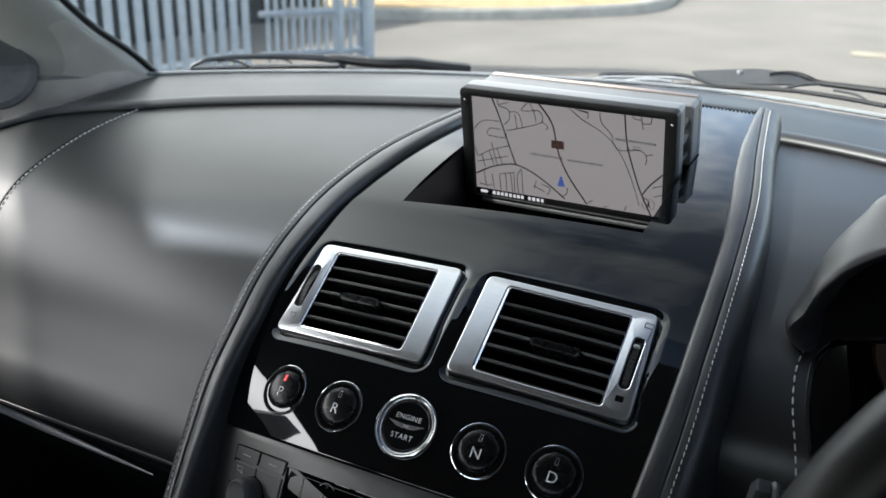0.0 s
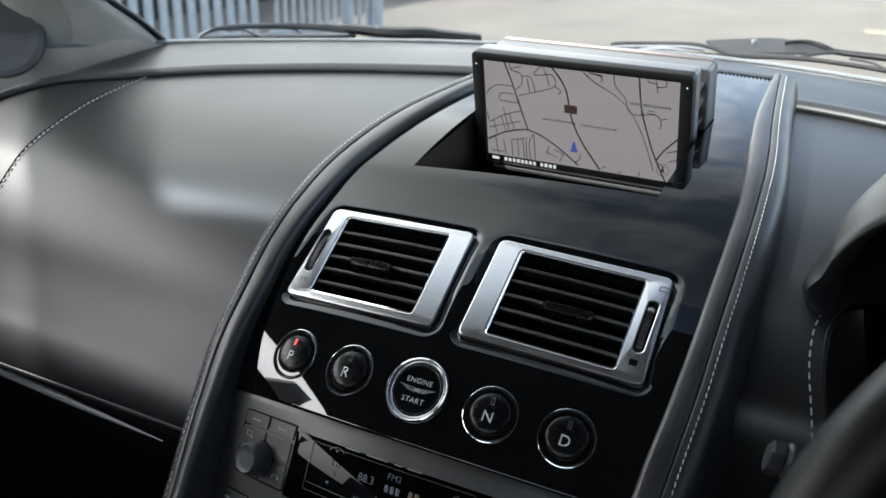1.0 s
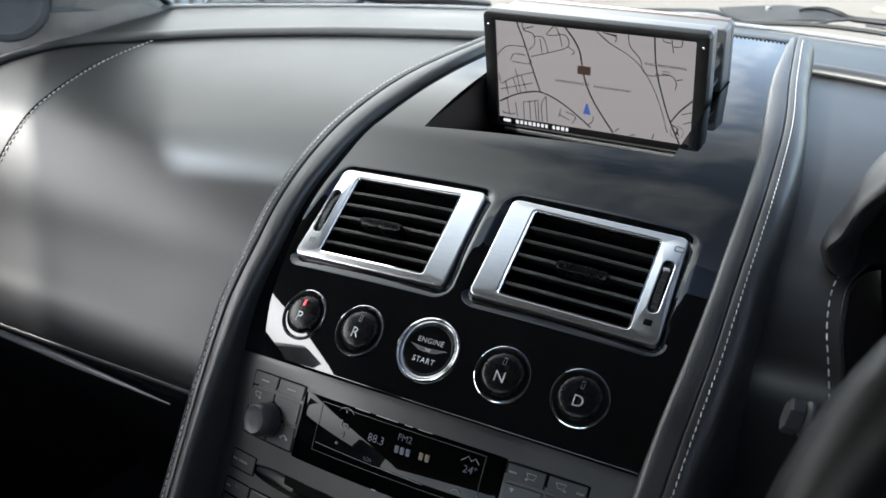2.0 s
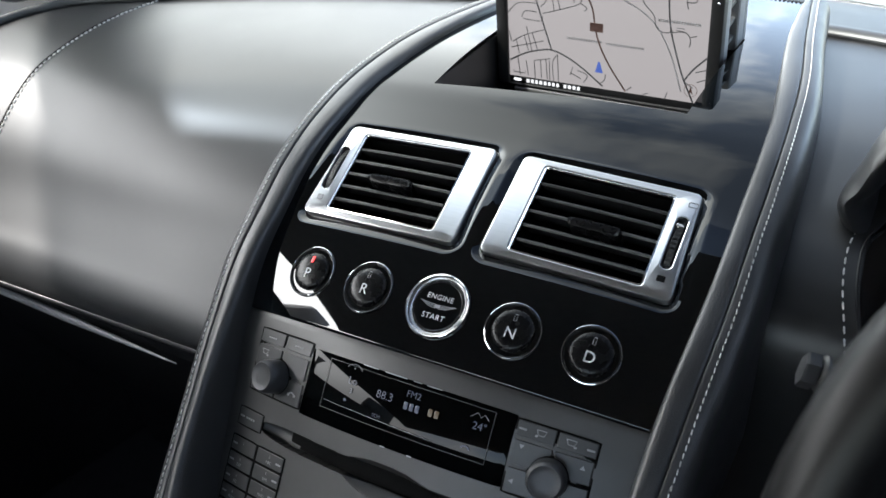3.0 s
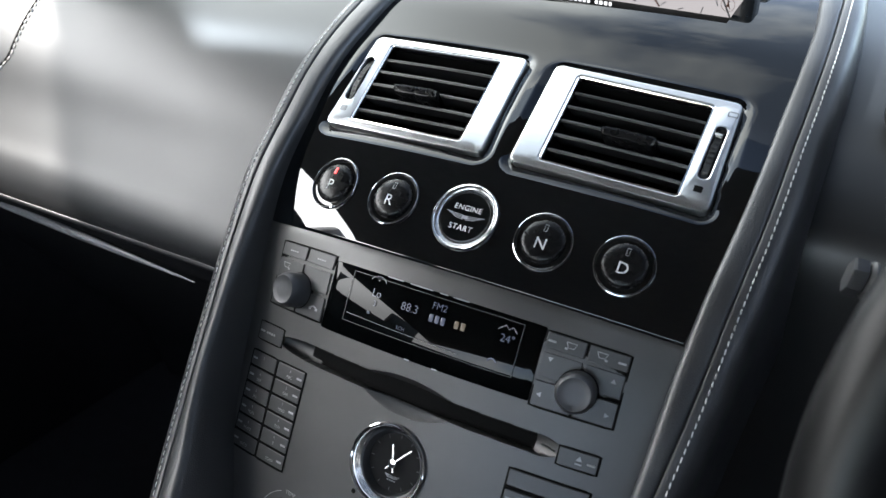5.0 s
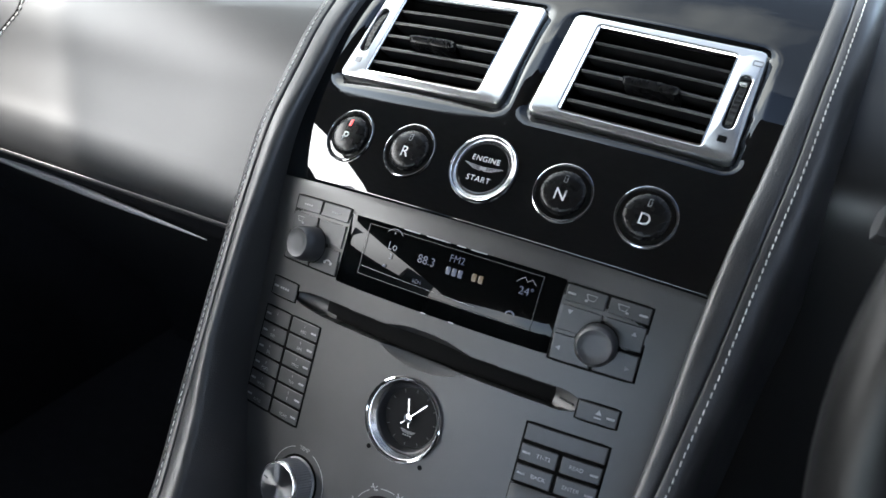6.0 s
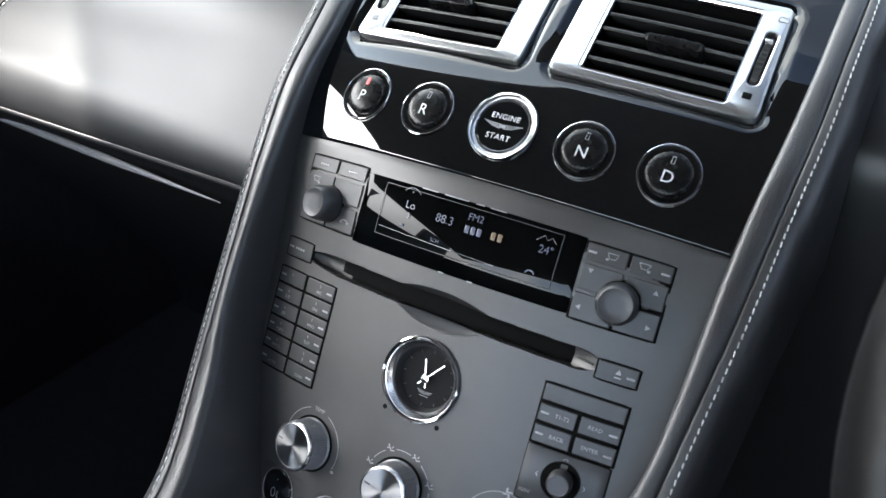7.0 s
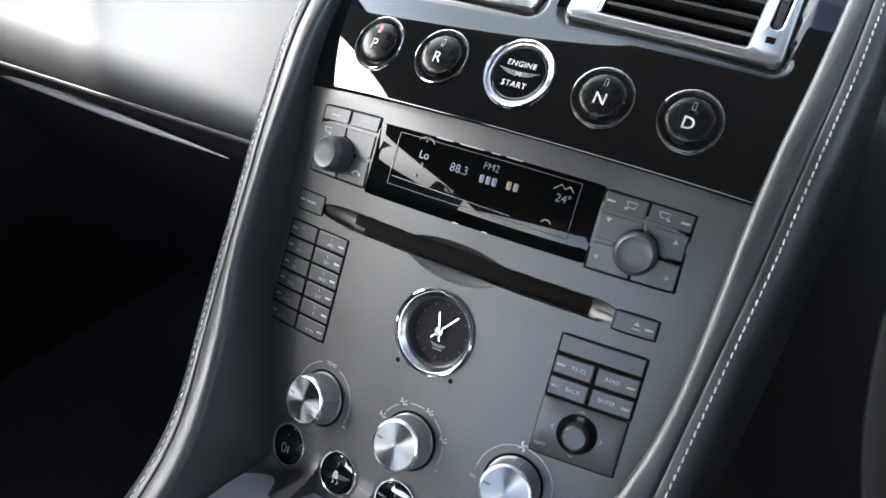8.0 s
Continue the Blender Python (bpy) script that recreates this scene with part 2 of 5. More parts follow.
def solo(name, data, mat, label, category, group="", kind="", **kw):
    """A thing, or a piece of the setting, that is one mesh: its origin lies at the middle of its foot."""
    vs = data[0]
    lo = [min(v[i] for v in vs) for i in range(3)]
    hi = [max(v[i] for v in vs) for i in range(3)]
    off = Vector(((lo[0] + hi[0]) / 2, (lo[1] + hi[1]) / 2, lo[2]))
    ob = part(name, ([Vector(v) - off for v in vs], data[1]), mat, None, label, **kw)
    ob.location = off
    BASE[ob] = off
    return tagged(ob, label, category, group, kind)


def join(*datas):
    V, Fc = [], []
    for v, f in datas:
        n = len(V)
        V += list(v)
        Fc += [tuple(i + n for i in q) for q in f]
    return V, Fc


def moved(data, m):
    return [m @ Vector(v) for v in data[0]], data[1]


def sheet(rows, closed=False):
    """Faces over rows of points."""
    V = [p for r in rows for p in r]
    w = len(rows[0])
    Fc = []
    for i in range(len(rows) - 1):
        for j in range(w if closed else w - 1):
            k = (j + 1) % w
            Fc.append((i * w + j, i * w + k, (i + 1) * w + k, (i + 1) * w + j))
    return V, Fc


def solid(rings, cap0=True, cap1=True):
    """A closed body over rings of points."""
    V, Fc = sheet(rings, True)
    w = len(rings[0])
    if cap0:
        Fc.append(tuple(reversed(range(w))))
    if cap1:
        Fc.append(tuple(range(len(V) - w, len(V))))
    return V, Fc


def rrect(x0, x1, y0, y1, r, n=4):
    pts = []
    for cx, cy, a0 in ((x1 - r, y1 - r, 0), (x0 + r, y1 - r, 90), (x0 + r, y0 + r, 180), (x1 - r, y0 + r, 270)):
        for k in range(n + 1):
            a = radians(a0 + 90 * k / n)
            pts.append((cx + r * math.cos(a), cy + r * math.sin(a)))
    return pts


def shrink(pts, d):
    """A convex outline drawn in by d."""
    n = len(pts)
    out = []
    for i in range(n):
        a, b, c = Vector(pts[i - 1]), Vector(pts[i]), Vector(pts[(i + 1) % n])
        e, f = (b - a), (c - b)
        e = e.normalized() if e.length > 1e-6 else f.normalized()
        f = f.normalized() if f.length > 1e-6 else e
        nn = Vector((-e.y - f.y, e.x + f.x))
        nn = nn.normalized() if nn.length > 1e-6 else Vector((-e.y, e.x))
        k = d / max(0.5, nn.dot(Vector((-e.y, e.x))))
        out.append((b.x + nn.x * k, b.y + nn.y * k))
    return out


def quad_round(q, r, n=5):
    """A quadrilateral with rounded corners, anticlockwise from its first corner."""
    out = []
    for i in range(4):
        a, b, c = Vector(q[i - 1]), Vector(q[i]), Vector(q[(i + 1) % 4])
        e, f = (a - b).normalized() * r, (c - b).normalized() * r
        for k in range(n + 1):
            t = k / n
            out.append(tuple(b + e * (1 - t) ** 2 + f * t * t))
    return out


def span(pts, x):
    """Where a convex outline begins and ends at x."""
    ys = []
    for (xa, ya), (xb, yb) in zip(pts, pts[1:] + pts[:1]):
        if min(xa, xb) <= x <= max(xa, xb):
            ys += [ya, yb] if abs(xb - xa) < 1e-9 else [ya + (yb - ya) * (x - xa) / (xb - xa)]
    return min(ys), max(ys)


def slab(pts, h0, h1, bevel=0.4):
    """A piece with rounded upper edges on the face; wide ones follow its curve."""
    b = bevel
    x0, x1 = min(p[0] for p in pts), max(p[0] for p in pts)
    if x1 - x0 < 9:
        rings = [[P(x, s, h0) for x, s in pts], [P(x, s, h1 - b) for x, s in pts],
                 [P(x, s, h1 - b * .3) for x, s in shrink(pts, b * .3)], [P(x, s, h1) for x, s in shrink(pts, b)]]
        return solid(rings)
    n = int((x1 - x0) / 4) + 2
    xs = [x0, x0 + .3 * b, *np.linspace(x0 + b, x1 - b, n), x1 - .3 * b, x1]
    rows = []
    for i, x in enumerate(xs):
        lo, hi = span(pts, min(max(x, x0 + 1e-6), x1 - 1e-6))
        top = h1 - b if i in (0, len(xs) - 1) else h1 - .3 * b if i in (1, len(xs) - 2) else h1
        k = min(b, (hi - lo) / 2.5)
        rows.append([P(x, lo, h0), P(x, lo, min(top, h1 - b)), P(x, lo + .3 * k, min(top, h1 - .3 * b)), P(x, lo + k, top), P(x, hi - k, top), P(x, hi - .3 * k, min(top, h1 - .3 * b)), P(x, hi, min(top, h1 - b)), P(x, hi, h0)])
    return solid(rows)


def lathe(prof, n=40, m=None, close=True):
    """Turned body from (radius, height) in millimetres, posed by m."""
    rings = [[Vector((r * math.cos(2 * math.pi * k / n), r * math.sin(2 * math.pi * k / n), h)) * .001 for k in range(n)] for r, h in prof]
    d = solid(rings, close, close)
    return moved(d, m) if m else d


def box(x0, x1, y0, y1, z0, z1, b=0.0):
    """Box with bevelled edges, metres."""
    bm = bmesh.new()
    bmesh.ops.create_cube(bm, size=1, matrix=Matrix.Translation(((x0 + x1) / 2, (y0 + y1) / 2, (z0 + z1) / 2)) @ Matrix.Diagonal((x1 - x0, y1 - y0, z1 - z0, 1)))
    if b:
        bmesh.ops.bevel(bm, geom=bm.edges[:], offset=b, segments=2, profile=0.5, affect="EDGES")
    bm.verts.ensure_lookup_table()
    d = [v.co.copy() for v in bm.verts], [tuple(v.index for v in f.verts) for f in bm.faces]
    bm.free()
    return d


def tube(path, r, n=10, squash=(1, 1)):
    """A round bar along points, metres; r may be a list."""
    path = [Vector(p) for p in path]
    rings = []
    up = Vector((0, 0, 1))
    for i, p in enumerate(path):
        d = (path[min(i + 1, len(path) - 1)] - path[max(i - 1, 0)]).normalized()
        a = d.cross(up)
        a = a.normalized() if a.length > 1e-5 else Vector((1, 0, 0))
        b = a.cross(d)
        rr = r[i] if isinstance(r, (list, tuple)) else r
        rings.append([p + (a * math.cos(2 * math.pi * k / n) * squash[0] + b * math.sin(2 * math.pi * k / n) * squash[1]) * rr for k in range(n)])
    return solid(rings)


def stroke(pts, w, h, put=P, thick=0.12):
    """A raised line of width w along 2D points laid on a surface."""
    pts = [Vector(p) for p in pts]
    L, R = [], []
    for i, p in enumerate(pts):
        d = (pts[min(i + 1, len(pts) - 1)] - pts[max(i - 1, 0)])
        d = d.normalized() if d.length > 1e-9 else Vector((1, 0))
        n = Vector((-d.y, d.x)) * w / 2
        L.append(p + n)
        R.append(p - n)
    rows = [[put(a.x, a.y, h), put(a.x, a.y, h + thick), put(b.x, b.y, h + thick), put(b.x, b.y, h)] for a, b in zip(L, R)]
    return solid(rows)


def arc(cx, cy, r, a0, a1, n=24):
    return [(cx + r * math.cos(radians(a0 + (a1 - a0) * k / n)), cy + r * math.sin(radians(a0 + (a1 - a0) * k / n))) for k in range(n + 1)]


def words(body, size, cx, cs, h, put=None, turn=0.0, spread=1.0):
    """Letters of cap height about size mm, centred on (cx, cs), laid on the face."""
    cu = bpy.data.curves.new("letters", "FONT")
    cu.body, cu.size, cu.align_x, cu.align_y, cu.resolution_u, cu.extrude = body, size * 1.4, "CENTER", "CENTER", 3, 0.0
    cu.space_character = spread
    ob = new("letters", cu)
    bpy.context.view_layer.update()
    me = bpy.data.meshes.new_from_object(ob.evaluated_get(bpy.context.evaluated_depsgraph_get()))
    c, s = math.cos(radians(turn)), math.sin(radians(turn))
    vs = [(v.co.x * c - v.co.y * s, v.co.x * s + v.co.y * c) for v in me.vertices]
    put = put or P
    out = [put(cx + x, cs + y, h) for x, y in vs], [tuple(p.vertices) for p in me.polygons]
    bpy.data.objects.remove(ob)
    bpy.data.curves.remove(cu)
    bpy.data.meshes.remove(me)
    return out


def on(m):
    """A laying-down function for a flat frame m, millimetres."""
    return lambda x, y, h=0.0: m @ Vector((x * .001, y * .001, h * .001))


def plate(outline, holes, h0, h1, bevel=0.5, put=P):
    """A plate with holes and rounded rims, laid on the face. outline and holes run the same way round."""
    bm = bmesh.new()
    edges, loops = [], []
    for k, pts in enumerate([outline, *holes]):
        ins = shrink(pts, bevel if k == 0 else -bevel)
        vs = [bm.verts.new((x, y, 0)) for x, y in ins]
        edges += [bm.edges.new((vs[i], vs[(i + 1) % len(vs)])) for i in range(len(vs))]
        loops.append((pts, ins))
    bmesh.ops.triangle_fill(bm, use_beauty=True, use_dissolve=False, edges=edges)
    bm.verts.index_update()
    top = [put(v.co.x, v.co.y, h1) for v in bm.verts], [tuple(v.index for v in f.verts) for f in bm.faces]
    bm.free()
    datas = [top]
    for k, (pts, ins) in enumerate(loops):
        mid = shrink(pts, bevel * .3 if k == 0 else -bevel * .3)
        datas.append(sheet([[put(x, y, h1) for x, y in ins], [put(x, y, h1 - bevel * .3) for x, y in mid],
                            [put(x, y, h1 - bevel) for x, y in pts], [put(x, y, h0) for x, y in pts]], True))
    return join(*datas)


def spline(table, n=12):
    return [tuple(p) for p in catmull(table, n)]


# ======== cabin shell ========
GROUND_Z = -0.80
bonnet_base = spline([(-0.62, 0.20), (-0.488, 0.339), (-0.344, 0.443), (-0.217, 0.506), (0, 0.556), (0.217, 0.506), (0.344, 0.443), (0.488, 0.339), (0.62, 0.20)], 8)


def roof_edge(x):
    return -0.005 - 0.02 * (x / 0.5) ** 2, 0.41 - 0.07 * (x / 0.5) ** 2


def build_shell():
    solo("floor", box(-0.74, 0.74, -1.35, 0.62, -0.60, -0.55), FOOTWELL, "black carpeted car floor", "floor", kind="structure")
    solo("wall_front", box(-0.74, 0.74, 0.58, 0.62, -0.55, -0.02), DARK, "black bulkhead behind the dashboard", "wall", kind="structure")
    solo("wall_rear", box(-0.74, 0.74, -1.35, -1.31, -0.55, 0.10), LEATHER, "plain black rear bulkhead of the cabin", "wall", kind="structure")
    # Unseen driver's side, built higher than a sill to hold back window light.
    solo("wall_right", box(0.70, 0.74, -1.31, 0.27, -0.55, 0.23), LEATHER, "plain black driver's side of the cabin, unseen, raised to block light", "wall", kind="structure")
    # Footwell sides use the near-black colour in place of shade.
    solo("wall_right_front", box(0.70, 0.74, 0.27, 0.58, -0.55, -0.02), FOOTWELL, "plain footwell side ahead of the door, near-black for its shade", "wall", kind="structure")
    solo("wall_left_front", box(-0.74, -0.70, 0.27, 0.58, -0.55, -0.02), FOOTWELL, "footwell side ahead of the door, near-black for its shade", "wall", kind="structure")
    # Two sheets added over the doors' lower half to darken the footwells.
    solo("wall_left_shade_sheet", box(-0.70, -0.692, -0.70, 0.57, -0.55, -0.07), FOOTWELL, "added near-black sheet that darkens the footwell side", "wall", kind="structure")
    solo("wall_right_shade_sheet", box(0.692, 0.70, -0.70, 0.57, -0.55, -0.07), FOOTWELL, "added near-black sheet that darkens the footwell side", "wall", kind="structure")
    solo("wall_left", box(-0.74, -0.70, -1.31, 0.27, -0.55, 0.19), LEATHER, "black leather lined car door below the window", "wall", kind="structure")
    solo("wall_left_rear", box(-0.72, -0.70, -1.31, -0.96, 0.19, 0.36), LEATHER, "plain black rear quarter behind the passenger's window", "wall", kind="structure")
    post = [[Vector((x, y, z)) for x in (-0.72, -0.695)] for y, z in ((-0.34, 0.19), (-0.41, 0.34), (-0.49, 0.36), (-0.45, 0.19))]
    solo("door_pillar", solid([[r[0] for r in post], [r[1] for r in post]]), PILLAR, "pale suede covered pillar behind the passenger's door", "pillar", kind="structure", smooth=False)
    rows_in, rows_out = [], []
    for i in range(13):
        f = i / 12
        row = []
        for k in range(17):
            x = -0.60 + 1.30 * k / 16
            y0, z0 = roof_edge(x)
            row.append(Vector((x, y0 + (-1.33 - y0) * f, z0 + 0.05 * math.sin(math.pi * min(1, f * 1.3) / 2) - 0.16 * f ** 3)))
        rows_in.append(row)
        rows_out.append([p + Vector((0, 0, 0.03)) for p in row])
    solo("ceiling", join(sheet(rows_in), sheet(rows_out)), HEADLINER, "grey suede headliner of the car roof", "ceiling", kind="structure")
    low, high = [], []
    for k, (x, y) in enumerate(bonnet_base):
        xt = x * 0.93
        yt, zt = roof_edge(xt)
        a, b = Vector((x, y, 0.098)), Vector((xt, yt, zt + 0.01))
        row = [a.lerp(b, i / 20) + Vector((0, 0, 0.03 * math.sin(math.pi * i / 20))) for i in range(21)]
        low.append(row)
        high.append([p + Vector((0, 0.002, 0.004)) for p in row])
    low, high, band_in, band_out = [r[:18] for r in low], [r[:18] for r in high], [r[17:] for r in low], [r[17:] for r in high]
    pane = join(sheet(low), sheet(high), sheet([low[0], high[0]]), sheet([low[-1], high[-1]]), sheet([[r[0] for r in low], [r[0] for r in high]]), sheet([[r[-1] for r in low], [r[-1] for r in high]]))
    solo("windscreen", pane, GLASS, "clear raked car windscreen", "windscreen", kind="structure")
    # Out of view: added to weaken the light falling on the dashboard.
    solo("windscreen_dim_band", join(sheet(band_in), sheet(band_out)), DIM_BAND, "unseen tinted band added to dim light at the windscreen's top", "windscreen", kind="structure")


build_shell()


PILLAR_IN = [(-0.488, 0.385, 0.03), (-0.495, 0.352, 0.078), (-0.503, 0.312, 0.118), (-0.512, 0.266, 0.155), (-0.521, 0.205, 0.218), (-0.52, 0.125, 0.290), (-0.517, 0.055, 0.330), (-0.507, 0.005, 0.348), (-0.49, -0.03, 0.358)]
PILLAR_OUT = [(-0.67, 0.26, -0.01), (-0.66, 0.240, 0.050), (-0.635, 0.230, 0.100), (-0.606, 0.205, 0.165), (-0.605, 0.109, 0.241), (-0.605, -0.041, 0.329), (-0.604, -0.077, 0.341), (-0.60, -0.13, 0.358), (-0.59, -0.24, 0.368)]


def build_pillar(sgn):
    """Windscreen pillar: a padded board between the screen's edge and the door's glass."""
    rows = []
    for a, b in zip(spline(PILLAR_IN, 6), spline(PILLAR_OUT, 6)):
        p, q = Vector(a), Vector(b)
        out = Vector((-0.62, 0.62, 0.48))
        sec = [p + out * 0.008, p + out * 0.001, p.lerp(q, 0.02) - out * 0.002, p.lerp(q, 0.08) - out * 0.005, p.lerp(q, 0.3) - out * 0.009, p.lerp(q, 0.6) - out * 0.010, p.lerp(q, 0.9) - out * 0.006, q, q + out * 0.012, p.lerp(q, 0.5) + out * 0.03]
        rows.append([Vector((v.x * -sgn, v.y, v.z)) for v in sec])
    solo("windscreen_pillar", solid(rows), PILLAR, "pale grey suede covered windscreen pillar", "pillar", "windscreen pillars", "structure", sharp=60)
    seal = [Vector((x * -sgn, y + 0.004, z + 0.003)) for x, y, z in spline(PILLAR_IN, 6)]
    solo("trim", tube(seal, 0.0035, 8), PLASTIC, "black rubber seal along the windscreen pillar", "trim", kind="structure")


build_pillar(-1)
build_pillar(1)



pod = lathe([(40, -14), (42, 0), (41.5, 4), (39, 8), (33, 9.5), (30, 8), (15, 7), (0.01, 7)], 40, look((-0.598, 0.224, 0.113), (-1.3, 0.80, 0.10)))
solo("door_speaker", pod, material("pod_grey", (0.15, 0.15, 0.16), 0.6, spots=0.15, spot_scale=60, grain=0.3, grain_scale=1500), "round dark grey speaker pod beside the pillar", "speaker")

# ======== dashboard ========
dash = thing("dashboard", (0, 0.30, 0.09), "black leather dashboard with pale stitching and a rolled upper ledge", "dashboard")
LEDGE = spline([(96, 414), (128, 408), (181, 391), (278, 348), (369, 295), (436, 248), (467, 229), (495, 208), (509, 187), (522, 166), (540, 120), (556, 70), (570, 40)], 6)
BASEY = [(0, 560), (217, 507), (346, 447), (490, 352), (512, 310), (528, 262), (545, 200), (570, 120)]
DASH = spline([(11.0, -84), (11.2, -80), (11.8, -73.5), (14.2, -65), (20.5, -54), (31, -41.5), (48, -18), (66, 12), (90, 38), (120, 58), (180, 77), (250, 87), (330, 91.5), (420, 93), (520, 94)], 6)


def dash_z(y):
    return float(np.interp(y, [p[0] for p in DASH], [p[1] for p in DASH]))


def ledge_y(x):
    return float(np.interp(x, [p[0] for p in LEDGE], [p[1] for p in LEDGE])) if x > 96 else 414.0


# edge of the opening for the instruments, sewn along the driver's panel
OPENING = spline([(196, 62), (193.5, 68), (190.5, 75), (188.3, 80), (186, 87), (184.3, 96), (184, 103.5), (185.6, 112), (189, 118)], 5)


def face_end(sgn, y):
    """Where the face panel ends beside the instruments, or at the door."""
    if sgn < 0 or y > 160:
        return 570.0
    return float(np.interp(y, [p[1] for p in OPENING], [p[0] for p in OPENING])) + 8 + max(0.0, (y - 118) / 42) ** 2 * 370


UNDER = [(68.5, 14.5), (66, 8.5), (64.3, 2), (63.4, -6), (63, -16), (63, -32), (64, -60), (68, -100), (80, -170), (105, -270), (145, -420)]


def build_dash(sgn):
    face, lower, top = [], [], []
    y_low = 11.3 if sgn < 0 else 72.0
    for k in range(81):
        u = k / 80
        x = 96 + 474 * u
        y0 = ledge_y(x) + 4
        row = []
        for i in range(49):
            y = y_low + (y0 - y_low) * (1 - i / 48) ** 1.8
            row.append(Vector((min(x, face_end(sgn, y) - 2 * (1 - u)), y, dash_z(y))))
        # rolled lower lip; the driver's side bends back under the wheel
        xe = row[-1].x
        if sgn < 0:
            row += [Vector((xe, 12.0, -83.5)), Vector((xe, 15, -86)), Vector((xe, 32, -86))]
        else:
            row += [Vector((xe, y, z)) for y, z in UNDER]
        face.append([Vector((p.x * sgn, p.y, p.z)) * .001 for p in row])
        lo = [Vector((x, 31, -84)), Vector((x, 27, -92)), Vector((x, 27, -104)), Vector((x, 40, -118)), Vector((x, 85, -165)), Vector((x, 170, -260)), Vector((x, 270, -380)), Vector((x, 300, -470))]
        lower.append([Vector((p.x * sgn, p.y, p.z)) * .001 for p in lo])
    for k in range(81):
        x = 570 * k / 80
        yb, yl = ease(x, BASEY), ledge_y(x)
        yb = max(yb, yl + 22)
        drop = 0.4 * max(0.0, x - 492)
        zt = dash_z(yl) + 4
        zb = min(99.0, zt + 12) - drop
        row = [(yb + 30, zb - 20), (yb + 6, zb - 3), (yb - 4, zb), (yl + (yb - yl) * .5, 2 + (zt + zb) / 2), (yl + 12, zt + 2.2), (yl + 6, zt + 3.2), (yl, zt + 3.0), (yl - 4, zt + 1.7), (yl - 6.6, zt - 0.4), (yl - 7.6, zt - 2.4), (yl - 7.0, zt - 4.0), (yl - 4.5, zt - 5.0), (yl + 4, zt - 5.4)]
        top.append([Vector((x * sgn, yy, zz)) * .001 for yy, zz in row])
    part("face_panel", sheet(face), LEATHER, dash, "smooth black leather face panel", sharp=50)
    part("top_pad", sheet([r[:5] for r in top]), LEATHER, dash, "black leather top pad", sharp=50)
    part("rolled_edge", sheet([r[4:] for r in top]), ROLL_LEATHER, dash, "sleek black leather roll along the ledge", sharp=50)
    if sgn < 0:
        # The panel's shade under the lip is put into its near-black colour.
        part("lower_panel", sheet(lower), FOOTWELL, dash, "lower panel in the footwell, near-black for its shade", sharp=50)


build_dash(-1)
build_dash(1)
# slim satin strip under the passenger's lip
LIP_LINE = [(-0.214 - 0.008 * k, 0.022 - 0.0521 * max(-0.16, 0.086 - 0.008 * k), -0.1032) for k in range(46)]
part("trim_strip", tube(LIP_LINE, [0.0005 + 0.0026 * min(1, k / 14) for k in range(46)], 10), CASE, dash, "slim satin trim strip")
part("piping", tube([(-0.110 - 0.0115 * k, 0.0135, -0.0835) for k in range(41)], 0.0026, 10), LEATHER, dash, "padded black leather piping under the lip")


# ======== centre console ========
console = thing("centre_console", (0, -0.02, -0.05), "tall curved car centre console in gloss black and satin graphite", "console")


# the driver's rail stands a little further out
RAIL_RIGHT = [(-60, 0), (0, 1), (60, 3.2), (140, 6.6), (180, 8.6), (220, 6.4), (268, 3.2), (320, 1.6), (414, 1.0)]


def rail_in(sgn, s):
    return ease(s, RAIL_IN) + (ease(s, RAIL_RIGHT) if sgn > 0 else 0.0)


def shaped(c, s):
    xi = rail_in(c, s) + 1
    return c if abs(c) <= 81 else math.copysign(81 + (abs(c) - 81) / 47 * (xi - 81), c)


VENT_QUAD = [(8.2, 39.4), (114.4, 40.0), (111.0, 106.4), (8.7, 105.4)]


def vent_gap(x, s, r=5.0):
    """How far (x, s) lies outside the rounded outline of a vent frame; negative within."""
    p = np.array((abs(x), s))
    q = np.array(VENT_QUAD)
    c = q.mean(0)
    q = c + (q - c) * (1 - 2 * r / (q.max(0) - q.min(0)))
    inside, best = True, 1e9
    for a, b in zip(q, np.roll(q, -1, 0)):
        d = b - a
        t = min(1.0, max(0.0, float((p - a) @ d / (d @ d))))
        best = min(best, float(np.hypot(*(p - a - t * d))))
        inside &= d[0] * (p[1] - a[1]) - d[1] * (p[0] - a[0]) >= 0
    return (-best if inside else best) - r


def dish(d):
    """The panel dips softly towards each vent, with a dark gap at its frame."""
    f = min(1.0, max(0.0, (d - 0.7) / 5.6))
    return -1.7 * (1 - f * f * (3 - 2 * f)) - 2.5 * min(1.0, max(0.0, (0.6 - d) / 0.3))


